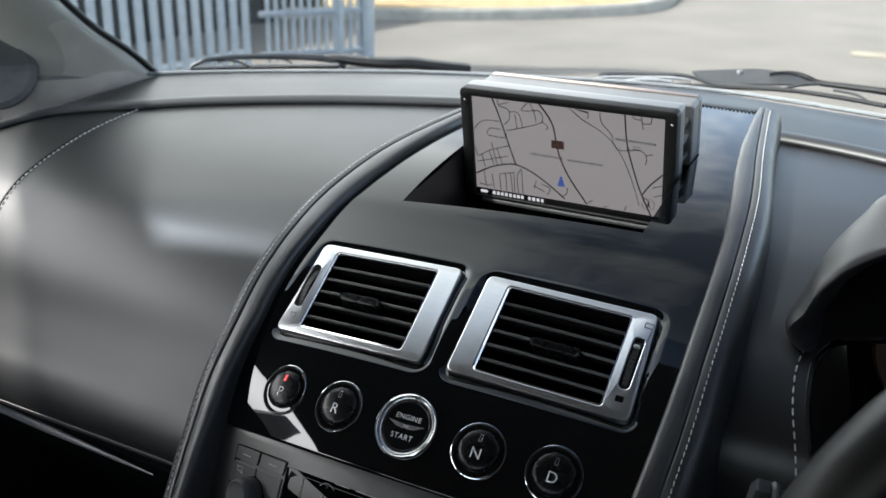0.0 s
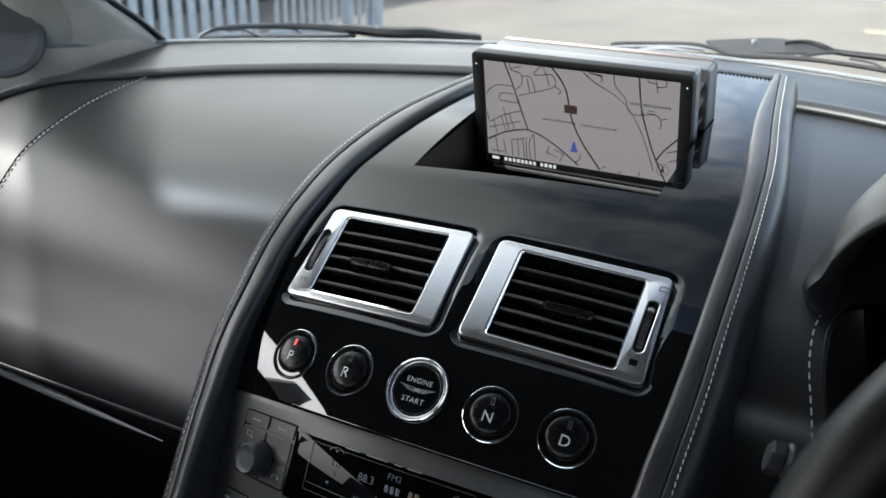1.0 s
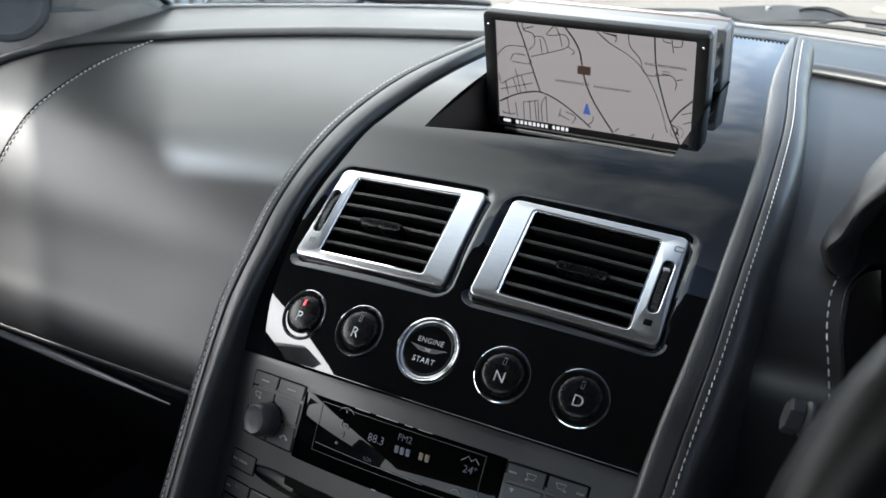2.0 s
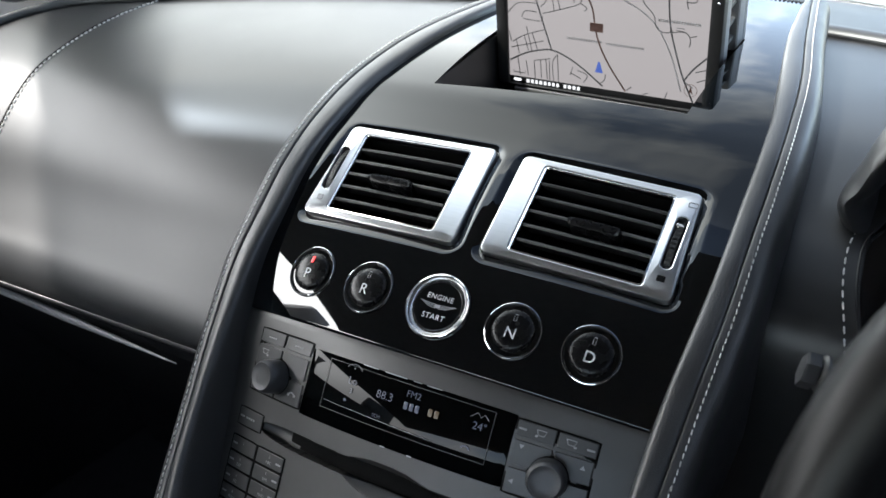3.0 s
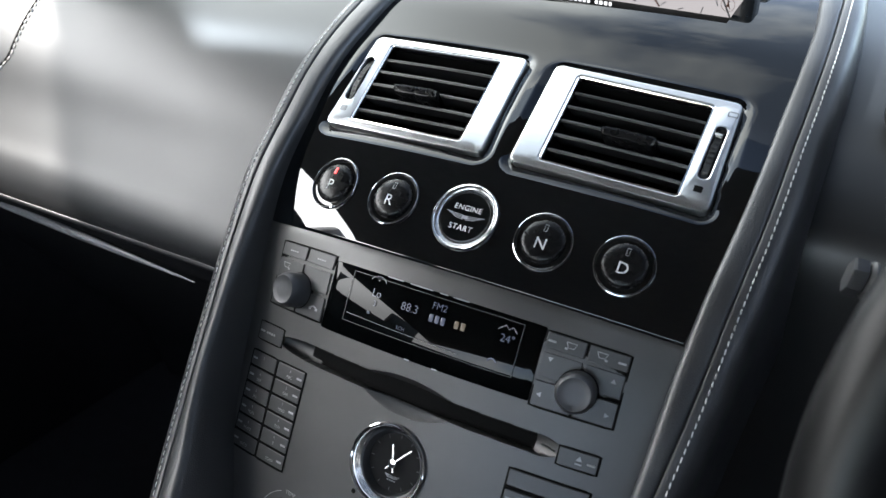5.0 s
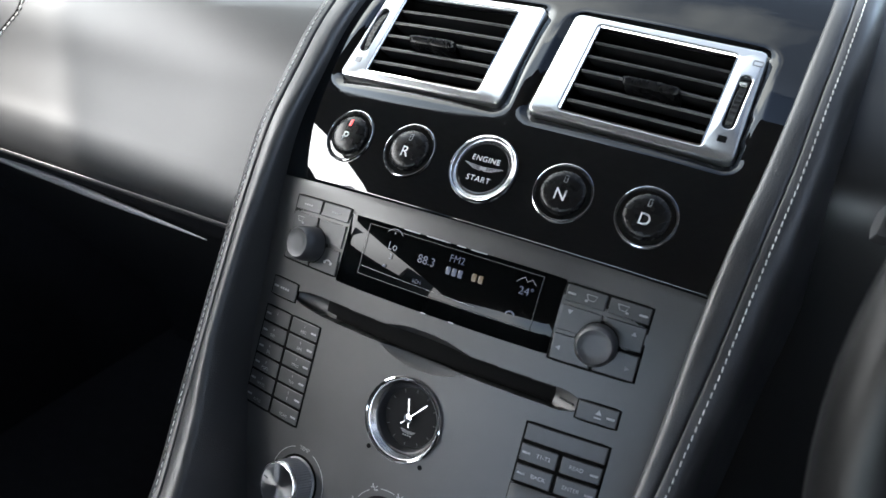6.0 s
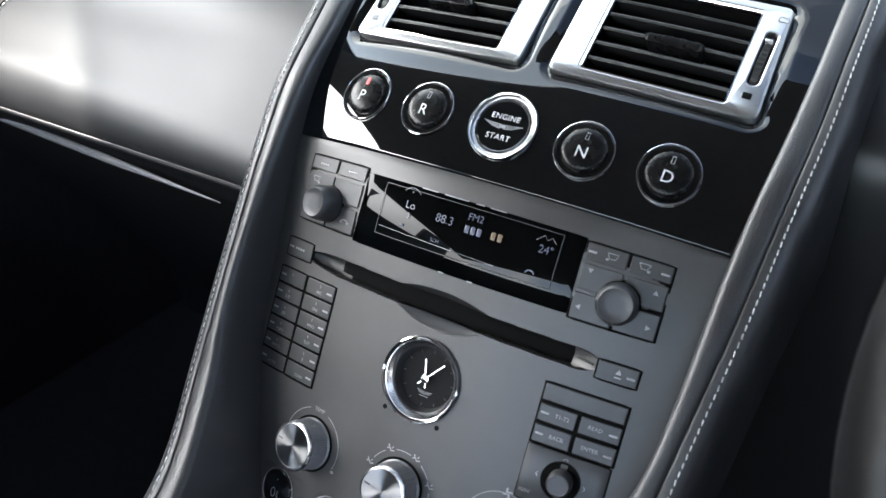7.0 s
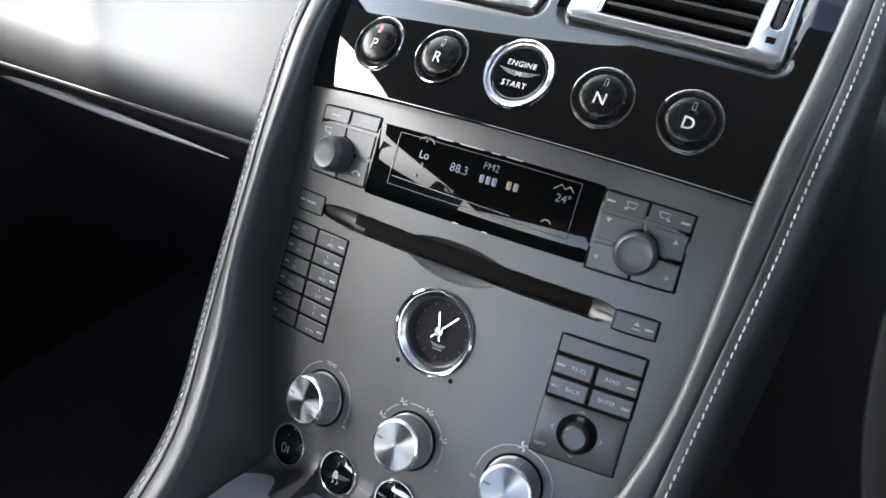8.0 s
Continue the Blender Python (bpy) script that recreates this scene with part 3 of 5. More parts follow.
def build_gloss():
    cols = sorted({*np.linspace(-81, 81, 127).round(3).tolist(), *[q * v for q in (-1, 1) for v in np.linspace(81, 128, 37).round(3).tolist()]})
    rows = sorted({-27.2, *np.arange(-26, 28, 4.0).tolist(), *np.arange(28, 120, 1.3).round(2).tolist(), *np.arange(122, 415, 4.0).tolist(), 158.0, 292.0})
    V, idx, Fc = [], {}, []
    for i, s in enumerate(rows):
        for j, c in enumerate(cols):
            idx[i, j] = len(V)
            # the well's front edge runs aslant
            t = s + 12.0 * min(1.0, max(0.0, (c + 81) / 162)) * ease(s, [(128, 0), (158, 1), (292, 0)])
            x = shaped(c, t)
            h = -1.0 + min(1.0, max(0.0, (t - 125) / 30))
            V.append(P(x, t, h + (dish(vent_gap(x, t)) if 28 < t < 120 else 0.0)))
    for i in range(len(rows) - 1):
        for j in range(len(cols) - 1):
            s, c = (rows[i] + rows[i + 1]) / 2, (cols[j] + cols[j + 1]) / 2
            if (28 < s < 120 and vent_gap(shaped(c, s), s) < -2.0) or (158 < s < 292 and abs(c) < 81):
                continue
            Fc.append((idx[i, j], idx[i, j + 1], idx[i + 1, j + 1], idx[i + 1, j]))
    lip = sheet([[P(shaped(c, -27.2), -27.2, -1) for c in cols], [P(shaped(c, -27.2), -27.6, -1.6) for c in cols], [P(shaped(c, -27.2), -27.6, -5) for c in cols]])
    part("gloss_panel", join((V, Fc), lip), GLOSS, console, "mirror-gloss black panel", sharp=60)
    # the well behind which the screen rises
    ring = quad_round([(-81, 158), (shaped(81, 170), 170), (81, 292), (-81, 292)], 1.0)
    well = sheet([[P(x, s, 0) for x, s in ring], [P(x, s, -1.2) for x, s in shrink(ring, 0.8)], [P(x, s, -60) for x, s in shrink(ring, 0.8)]], True)
    n = len(ring)
    well[1].append(tuple(range(2 * n, 3 * n)))
    part("screen_well", well, PLASTIC, console, "black lined well for the screen")


build_gloss()


SLOT_S = lambda x: -95.0 - 1.3 * (x + 10) / 78


def notch(x):
    """How far the thumb notch reaches above and below the slot."""
    r2 = min(1.0, ((x + 2) / 25) ** 2)
    return 3.8 * (1 - r2), 6.2 * (1 - r2)


def end_width(x):
    """Half the slot's width with its rounded ends."""
    f = max(0.0, (x - 71) / 10.5, (-64 - x) / 30)
    return 5.0 * math.sqrt(max(0.0, 1 - f * f))


def fascia_h(x, s):
    """The disc slot, its ends and its thumb notch are cut through the fascia."""
    d = s - SLOT_S(x)
    up, dn = notch(x)
    w = end_width(x)
    return -20.0 if w > 0.3 and -(w + dn) < d < w + up else 0.0


def build_scoops():
    """Smooth scoops at both ends of the slot and for the thumb."""
    lower, upper = [], []
    for x in np.linspace(-26.9, 22.9, 61):
        up, dn = notch(x)
        c = SLOT_S(x)
        lower.append([P(x, c - 5.0 - dn * f, -0.55 - 5.0 * (1 - f) ** 1.5 * dn / 6.2) for f in np.linspace(1.08, 0, 12).clip(0, 1.0)])
        upper.append([P(x, c + 5.0 + up * f, -0.55 - 5.0 * (1 - f) ** 1.2 * up / 3.8) for f in np.linspace(1, 0, 9)])
    part("thumb_scoop", sheet(lower), SATIN, console, "satin thumb scoop under the slot", sharp=80)
    part("thumb_scoop", sheet(upper), SATIN, console, "satin thumb scoop over the slot", sharp=80)
    for x0, x1, deep in ((67.0, 81.4, 8.0), (-64.0, -93.9, 8.6)):
        rows = []
        for f in np.linspace(0, 1, 28):
            x = x0 + (x1 - x0) * f
            w = end_width(x) + 0.25
            rows.append([P(x, SLOT_S(x) + w * v, -0.58 - deep * (1 - f ** 3 if x0 < 0 else (1 - f) ** 1.3) * (1 - 0.25 * v * v) * (1 - (abs(v) > .97) * (f > .3) * .6)) for v in np.linspace(-1, 1, 15)])
        # The left scoop is coloured black to stand for its shade.
        part("slot_end", sheet(rows), SATIN if x0 > 0 else PLASTIC, console, "smooth scooped end of the disc slot", sharp=80)


SWITCHES = (-73.5, -36.0, 1.0)
FOOT = [(-300, 240), (-256, 88), (-251, 67), (-246, 47), (-241, 29), (-237, 17), (-233, 8.5), (-229, 3.4), (-225, 0.9), (-220, 0)]


def foot_h(x, s):
    """The fascia's foot sweeps out into the tunnel, with round pockets cut into it for the switches."""
    h = ease(s, FOOT)
    for k, c in enumerate(SWITCHES):
        d = math.hypot(x - c, s + 223.5)
        if k == 0:
            f = min(1.0, max(0.0, (d - 13.4) / 9))
            h = -0.3 + (h + 0.3) * f * f * (3 - 2 * f)
        elif abs(x - c) < 13.2 and s < -223.5 or d < 13.2:
            h = min(h, -0.3)
    return h


def build_fascia():
    us = np.linspace(-1, 1, 261)
    ss = np.r_[np.arange(-27.9, -80, -1.8), np.arange(-80, -112, -0.3), np.arange(-112, -156, -1.0), np.arange(-156, -210, -2.0), np.arange(-210, -240.4, -0.8)]
    rows = []
    for s in ss:
        xi = ease(s, RAIL_IN) + 1
        row = []
        for u in us:
            x = u * xi
            h = fascia_h(x, s) if -110 < s < -82 else -9.0 if math.hypot(x + 2.3, s + 132.8) < 19.6 else 0.0
            if s < -212:
                h = foot_h(x, s)
            if s > -29:
                h -= (29 + s) * 0.4
            row.append(P(x, s, h - 0.6))
        rows.append(row)
    part("fascia", sheet(rows), SATIN, console, "satin graphite fascia with a disc slot", sharp=55)
    tray = []
    for k, s in enumerate(np.r_[-240.3, np.arange(-240.7, -258, -0.8)]):
        xi = ease(s, RAIL_IN) + 1
        tray.append([P(u * xi, s, foot_h(u * xi, s) - (2.0 if k == 0 else 0.75)) for u in us])
    part("tray", sheet(tray), TRAY, console, "pale grey tray below the fascia", sharp=55)


build_fascia()
build_scoops()


RAIL_S = [float(v) for v in catmull([(s, 0) for s in (-340, -300, -260, -200, -140, -80, -20, 40, 100, 160, 220, 280, 340, 400, 416)], 8)[:, 0]]


def smooth_table(table, s):
    return sum(ease(s + d, table) for d in (-18, -12, -6, 0, 6, 12, 18)) / 7


# the driver's rail is sewn a little further out
RAIL_OFF = [(-340, 0), (-160, 0.6), (-120, 1.2), (-60, 2.2), (0, 2.0), (60, 1.2), (120, 0.8), (163, 2.0), (200, 3.0), (250, 3.6), (300, 3.4), (414, 0.6)]


def stitch_x(sgn, s):
    return smooth_table(RAIL_ST, s) + (ease(s, RAIL_OFF) if sgn > 0 else 0.0)


def build_rail(sgn):
    rows = []
    for s in RAIL_S:
        xi, xs, H = smooth_table(RAIL_IN, s) + (ease(s, RAIL_RIGHT) if sgn > 0 else 0.0), stitch_x(sgn, s), smooth_table(RAIL_H, s)
        w = xs - xi
        k = min(1.0, max(0.0, (-150 - s) / 50))
        mix = lambda a, b: (a[0] + (b[0] - a[0]) * k, a[1] + (b[1] - a[1]) * k)
        b = min(0.85 * w, 16.0)
        sec = [(xi - 1, -8), (xi, -1.5), mix((xi + 0.4, 0.25 * H), (xi + .05 * (w - b), 0.2 * H)), mix((xi + 0.05 * w, 0.66 * H), (xi + 0.42 * (w - b), 0.66 * H)), mix((xi + 0.12 * w, 0.88 * H), (xi + .74 * (w - b), H - 5)),
               mix((xi + 0.24 * w, 0.985 * H), (xs - b - 1, H - 1.2)), mix((xi + 0.4 * w, H + 0.3), (xs - b + 2, H + 0.4)), (xs - 6.2, H + 0.4), (xs - 5.2, H),
               (xs - 4.6, H - 0.5), (xs - 4.2, H - 1.4), (xs - 3.8, H - 0.3), (xs - 2.8, H + 0.2), (xs + 1.5, H + 0.1), (xs + 4.6, H - 1.0), (xs + 7, H - 3.2), (xs + 8.6, H - 7), (xs + 9.6, H - 14), (xs + 10, H - 30), (xs + 10, H - 80)]
        rows.append([P(sgn * x, s, h) for x, h in sec])
    n = len(rows[0])
    d = sheet(rows)
    d[1].append(tuple(len(d[0]) - n + i for i in range(n)))
    rail = part("side_rail", d, RAIL_LEATHER, console, "padded black leather side rail", sharp=70)
    # thread: one short stitch after another along the rail
    V, Fc = [], []
    s = -335.0
    while s < 408:
        xs0, H0 = stitch_x(sgn, s), smooth_table(RAIL_H, s)
        xs1, H1 = stitch_x(sgn, s + 2.6), smooth_table(RAIL_H, s + 2.6)
        a, b = P(sgn * (xs0 + 0.5), s, H0 + 0.35), P(sgn * (xs1 + 0.2), s + 2.6, H1 + 0.35)
        q = tube([a, a.lerp(b, .15) + Vector((0, 0, .0003)), a.lerp(b, .85) + Vector((0, 0, .0003)), b], [.0002, .00032, .00032, .0002], 6)
        m = len(V)
        V += q[0]
        Fc += [tuple(i + m for i in f) for f in q[1]]
        s += 4.0
    part("stitching", (V, Fc), THREAD, rail, "pale grey thread stitching")


build_rail(-1)
build_rail(1)

# ======== air vents ========


def vent(sgn):
    g = lambda x0, x1, s0, s1, r: [(x * sgn, s) for x, s in rrect(x0, x1, s0, s1, r, 5)][::sgn]
    v = thing("air_vent", P(61.5 * sgn, 74, 0), "brushed aluminium framed air vent with black slats", "air vent", "dashboard vents")
    outer, inner = [(x * sgn, s) for x, s in quad_round(VENT_QUAD, 4.6)][::sgn], g(23.4, 98.0, 44.3, 100.4, 2)
    slot = g(103.2, 108.8, 56.8, 88.0, 2.5)
    part("frame", plate(outer, [inner, slot], -5.0, 0.7, 0.9), ALU, v, "brushed aluminium frame", sharp=18)
    part("inner_rim", solid([[P(x, s, h) for x, s in shrink(inner, d)] for d, h in ((-0.1, 0.3), (0.5, 0.6), (1.0, 0.0), (1.0, -3))], False, False), CHROME, v, "bright inner edge")
    # Duct walls carry the shade of their depth in the colour itself.
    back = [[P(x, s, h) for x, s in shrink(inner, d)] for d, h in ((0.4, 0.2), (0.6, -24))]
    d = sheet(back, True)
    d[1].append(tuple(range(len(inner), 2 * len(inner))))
    part("duct", d, DARK, v, "duct behind the slats, blackened for the shade inside")
    for k in range(5):
        s0 = 51.8 + 9.35 * k
        sec = [(0, -2.2), (0.9, -1.6), (1.8, -2.0), (6.0, -16), (5.2, -17), (4.2, -16.4)]
        rows = [[P(sgn * x, s0 + a, b) for a, b in sec] for x in np.linspace(25, 98, 13)]
        part("slat", solid(rows), SLAT, v)
    # Vanes are coloured near-black so they sink into the duct's shade.
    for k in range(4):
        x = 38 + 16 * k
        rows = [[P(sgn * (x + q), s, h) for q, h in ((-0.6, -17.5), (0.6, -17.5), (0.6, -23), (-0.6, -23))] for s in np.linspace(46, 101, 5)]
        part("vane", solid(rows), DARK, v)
    # centre tab in two halves
    tab = [[P(sgn * (64 + x), 69.3 + a * w * .82, -1.6 + b) for a, b in ((-3.6, -8), (-4.4, 0), (-3.4, 3.2), (-1, 4.4), (1.6, 4.4), (3.4, 3.0), (4.0, 0), (3.2, -8))]
           for x, w in ((-14.5, .5), (-13.5, .82), (-12, .95), (-6, 1), (-1.2, 1.0), (-0.6, 0.93), (0.6, 0.93), (1.2, 1), (6, 1), (12, .95), (13.5, .82), (14.5, .5))]
    part("adjuster_tab", solid(tab), CAPBLACK, v, "black adjuster tab")
    # ribbed wheel in its slot
    m = local(106.0 * sgn, 72.4, 0) @ Matrix.Translation((0, 0, -0.0352)) @ Matrix.Rotation(radians(90), 4, "Y")
    n = 160
    rings = []
    for zz, rr in ((-2.0, 35.6), (-1.6, 36.2), (1.6, 36.2), (2.0, 35.6)):
        rings.append([m @ (Vector(((rr - (0.45 if k % 2 else 0)) * math.cos(2 * math.pi * k / n), (rr - (0.45 if k % 2 else 0)) * math.sin(2 * math.pi * k / n), zz)) * .001) for k in range(n)])
    part("thumbwheel", solid(rings), PLASTIC, v, "ribbed black thumbwheel", sharp=20)
    # The slot's inside is blackened in place of shade.
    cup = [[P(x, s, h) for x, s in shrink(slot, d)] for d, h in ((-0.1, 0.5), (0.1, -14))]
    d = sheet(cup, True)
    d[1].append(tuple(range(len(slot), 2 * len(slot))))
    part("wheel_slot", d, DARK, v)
    sq = g(103.8, 108.2, 49.0, 52.4, 0.5)
    part("closed_mark", slab(sq, 0.5, 0.85, 0.1), DARK if sgn > 0 else FADED, v)
    if sgn > 0:
        o = plate(g(105.6, 111.0, 95.6, 99.2, 0.8), [g(106.2, 110.4, 96.2, 98.6, 0.5)], 0.6, 0.85, 0.05)
        part("open_mark", o, FADED, v)
        part("wheel_mark", slab(g(103.8, 107.4, 82.2, 83.6, 0.4), -1.0, 1.3, 0.3), WHITE, v)
    return v


vent(-1)
vent(1)

# ======== gear buttons and starter ========


def gear_button(letter, x, s, lamp):
    m = local(x, s, -1.0)
    b = thing("gear_button", m.translation, "round gloss black gear button marked %s in a chrome ring" % letter, "button", "gear buttons")
    part("ring", lathe([(15.3, -1), (15.3, 0.6), (15.15, 0.95), (14.9, 1.05), (14.7, 0.8), (14.6, 0.2), (14.5, -4)], 56, m, False), CHROME, b, "thin chrome ring")
    part("sleeve", lathe([(14.6, 0.4), (14.2, 0.6), (12.7, -1.6), (11.6, -3.0), (11.5, -6)], 56, m, False), SLEEVE, b, "dark bevelled sleeve")
    part("cap", lathe([(11.3, -5), (11.3, 1.0), (11.0, 1.8), (10.0, 2.5), (7.8, 3.1), (4, 3.5), (1.5, 3.6), (0.01, 3.6)], 56, m, True), CAPBLACK, b, "domed satin black cap")
    q = on(m)
    part("letter", words(letter, 6.1, 0, -2.4, 3.75, q), WHITE, b, "white letter")
    bar = rrect(-0.9, 0.9, 4.4, 8.4, 0.3, 2)
    lay = lambda px, py, hh: q(px, py, hh + 3.55 - 0.009 * (px * px + py * py))
    if lamp:
        part("lamp", plate(bar, [], 0, 0.12, 0.05, lay), RED, b, "lit red indicator")
    else:
        part("lamp", plate(bar, [rrect(-0.6, 0.6, 4.7, 8.1, 0.2, 2)], 0, 0.1, 0.03, lay), FADED, b, "unlit outlined indicator")


for letter, x, s, lamp in (("P", -86.6, 3.2, True), ("R", -45.3, 2.0, False), ("N", 44.4, 0.9, False), ("D", 86.3, 1.4, False)):
    gear_button(letter, x, s, lamp)


def start_button():
    m = local(0, 2.0, -1.0)
    q = on(m)
    b = thing("start_button", m.translation, "round glass engine start button in a wide chrome ring", "button")
    part("ring", lathe([(18.4, -1), (18.4, 1.2), (18.1, 1.9), (17.6, 2.2), (17.1, 2.0), (16.7, 1.4), (16.5, 0.8)], 64, m, False), CHROME, b, "polished chrome ring")
    part("collar", lathe([(16.6, 0.9), (16.0, 1.5), (15.2, 1.1), (14.4, -0.2), (13.9, -1.4), (13.8, -2)], 64, m, False), SPUN, b, "bright bevelled inner ring")
    part("inner_ring", lathe([(14.0, -1.0), (14.0, 0.4), (13.8, 0.7), (13.4, 0.6), (13.3, 0.2)], 64, m, False), SMOKED, b, "thin inner ring")
    part("core", lathe([(13.6, -1), (13.6, 0.5), (13.3, 0.8), (0.01, 0.9)], 64, m), GLOSS, b)
    part("lettering", join(words("ENGINE", 3.0, 0, 4.7, 1.05, q, 0, 1.1), words("START", 3.1, 0, -6.4, 1.05, q, 0, 1.1)), WHITE, b, "white engine start lettering")
    wing = []
    for sg in (-1, 1):
        for k in range(4):
            w = 11.0 - 1.6 * k
            wing.append(stroke([(sg * 0.8, 0.6 - 0.75 * k), (sg * w * .55, 0.9 - 0.7 * k), (sg * w, 1.4 - 0.75 * k)], 0.3, 0.9, q))
    part("emblem", join(*wing, slab_flat(q, rrect(-1.6, 1.6, -1.2, 0.6, 0.4, 2), 0.85, 1.05)), FADED, b, "plain pale emblem bars")


def slab_flat(q, pts, h0, h1):
    return solid([[q(x, y, h0) for x, y in pts], [q(x, y, h1) for x, y in pts]])


start_button()

# ======== pop-up screen ========
SCR = Matrix(((1, 0, 0, 0), (0, -0.171, -0.985, 0.2175), (0, 0.985, -0.171, 0.109), (0, 0, 0, 1)))


def build_screen():
    q = on(SCR)
    t = thing("navigation_screen", (0, 0.235, 0.07), "pop-up navigation screen in a dark grey case showing a map", "screen")
    flat = lambda pts, h0, h1, b=0.5: solid([[q(x, y, h0) for x, y in pts], [q(x, y, h1 - b) for x, y in pts], [q(x, y, h1 - .3 * b) for x, y in shrink(pts, .3 * b)], [q(x, y, h1) for x, y in shrink(pts, b)]])
    out, win = rrect(-78.5, 78.5, -40.4, 43.5, 3.5, 4), rrect(-70, 70, -38.8, 37.5, 0.8, 4)
    part("bezel", plate(out, [win], -6, 1.5, 1.0, q), PLASTIC, t, "black bezel")
    part("case", solid([[q(x, y, h) for x, y in shrink(out, d)] for d, h in ((0.6, -1), (0.3, -3), (0.3, -15), (1.0, -18), (2.5, -20))]), CASE, t, "dark grey plastic case")
    lcd = part("display", flat(rrect(-70.5, 70.5, -34, 38, 0.5, 2), -2.5, -0.6, 0.1), SCREEN, t, "glowing pale map display")
    part("status_bar", flat(rrect(-70.5, 70.5, -39.4, -34, 0.5, 2), -2.5, -0.55, 0.1), PLASTIC, t, "black status bar")
    # back plate on its hinge, behind a gap
    part("back_plate", solid([[q(x, y, h) for x, y in shrink(rrect(-79.5, 79.5, -8, 36, 3, 4), d)] for d, h in ((0.8, -32), (0, -33), (0, -46), (0.5, -46.4), (0.5, -47), (0, -47.4), (0, -52), (0.8, -53))]), CASE, t, "grey back plate")
    part("back_edge", solid([[q(x, y, h) for x, y in rrect(-77, 77, 36.0, 36.7, 0.2, 2)] for h in (-47.5, -52)]), material("copper_edge", (0.72, 0.55, 0.46), 0.3, metal=1.0), t, "bright copper edge")
    for k in range(3):
        y0 = 24 - 12 * k
        part("hinge_rib", solid([[q(x, y, h) for x, y in rrect(71, 77, y0, y0 + 3, 0.6, 2)] for h in (-19, -33)]), GREYPLASTIC, t)
    part("hinge_block", solid([[q(x, y, h) for x, y in rrect(-62, 62, -45, 33, 2, 3)] for h in (-19, -33)]), DARK, t)
    part("base_strip", flat(rrect(-66, 70, -44.6, -41.0, 0.8, 3), -6, 2.0, 1.2), CASE, t, "satin grey base strip")
    for x in (-74.5, 75):
        part("screw", lathe([(0.01, 0), (0.9, 0), (0.9, 0.5), (0.5, 0.9), (0.01, 0.9)], 12, SCR @ Matrix.Translation((x * .001, 0.0345, 0.0013))), CHROME, t)
    # the map, drawn as thin raised lines; u to the right and v down, 0 to 1
    g = lambda pts: [(-70 + 140 * u, 38 - 72 * v) for u, v in pts]
    def road(pts, w, mat, h=-0.58):
        P2 = g(pts)
        return stroke([tuple(p) for p in catmull([(x, y) for x, y in P2], 6)], w, h, q, 0.06)
    main = [[(.111, -.002), (.150, .193), (.185, .407), (.232, .683)], [(.003, .842), (.088, .752), (.163, .703), (.232, .683), (.313, .732), (.401, .831), (.5, .974)],
            [(.805, .001), (.821, .315), (.867, .633), (.899, .8), (.947, .998)], [(.899, .8), (.937, .686), (1.0, .555)]]
    for p in main:
        part("main_road", road(p, 1.1, ROADLINE), ROADLINE, lcd)
    part("trunk_road", road([(.363, 0), (.411, .114), (.442, .229), (.457, .394), (.477, .546), (.526, .739), (.617, .99)], 1.2, ROADRED, -0.57), ROADRED, lcd, "brown trunk road")
    part("river", road([(.525, .014), (.593, .114), (.691, .213), (.767, .350), (.834, .593), (.887, .908)], 0.8, MAPGREY), MAPGREY, lcd, "pale grey river line")
    east = [[(.682, .001), (.69, .118), (.74, .226), (.754, .329), (.792, .373), (.886, .348), (.916, .412), (.912, .482)], [(.915, .389), (.945, .37)], [(.844, 0), (.851, .04), (.887, .044), (.88, 0)],
            [(.887, .044), (.896, .136)], [(.888, .079), (.93, .071), (.934, .012)], [(.549, .003), (.568, .023), (.622, .048), (.617, .097)], [(.574, .022), (.628, .035)]]
    north_west = [[(.146, .07), (.206, .033)], [(.141, .009), (.152, .081), (.2, .108), (.205, .206), (.174, .274)], [(.206, .132), (.254, .134), (.278, .276)], [(.236, .15), (.247, .295)],
                  [(.186, .333), (.278, .276), (.381, .193), (.369, .086), (.303, .1), (.272, .093), (.315, 0)], [(.315, 0), (.339, .092), (.351, .199)], [(.381, .193), (.414, .234), (.4, .267)]]
    west = [[(.001, .362), (.058, .257), (.162, .244)], [(.074, .395), (.094, .329), (.155, .327)], [(.08, .406), (.173, .41), (.185, .363)], [(.004, .549), (.015, .646)], [(.021, .65), (.09, .565), (.196, .491)],
            [(.04, .615), (.056, .76)], [(.084, .567), (.107, .722)], [(.098, .477), (.126, .718)], [(.013, .709), (.189, .603)], [(.128, .531), (.157, .705)]]
    south_west = [[(.047, .8), (.059, .984)], [(.093, .825), (.103, .984)], [(.137, .814), (.141, .998)], [(.172, .792), (.175, .989)], [(.2, .778), (.208, .992)], [(.219, .792), (.221, 1)], [(.137, .814), (.225, .771)],
                  [(.263, .72), (.237, .812), (.242, 1)], [(.263, .72), (.268, 1)]]
    south = [[(.344, .821), (.331, .91)], [(.331, .885), (.388, .931)], [(.369, .851), (.42, .886), (.401, .964)], [(.514, .85), (.508, .911), (.483, .954)], [(.95, .706), (.999, .672)], [(.959, .797), (1, .763)],
             [(.903, .811), (.942, .859)], [(.623, .977), (.647, .935)], [(.705, .991), (.73, .972)], [(.813, .997), (.822, .937)]]
    thin = east + north_west + west + south_west + south
    for p in thin:
        part("side_street", road(p, 0.6, ROADLINE), ROADLINE, lcd)
    ax, ay = g([(.48, .79)])[0]
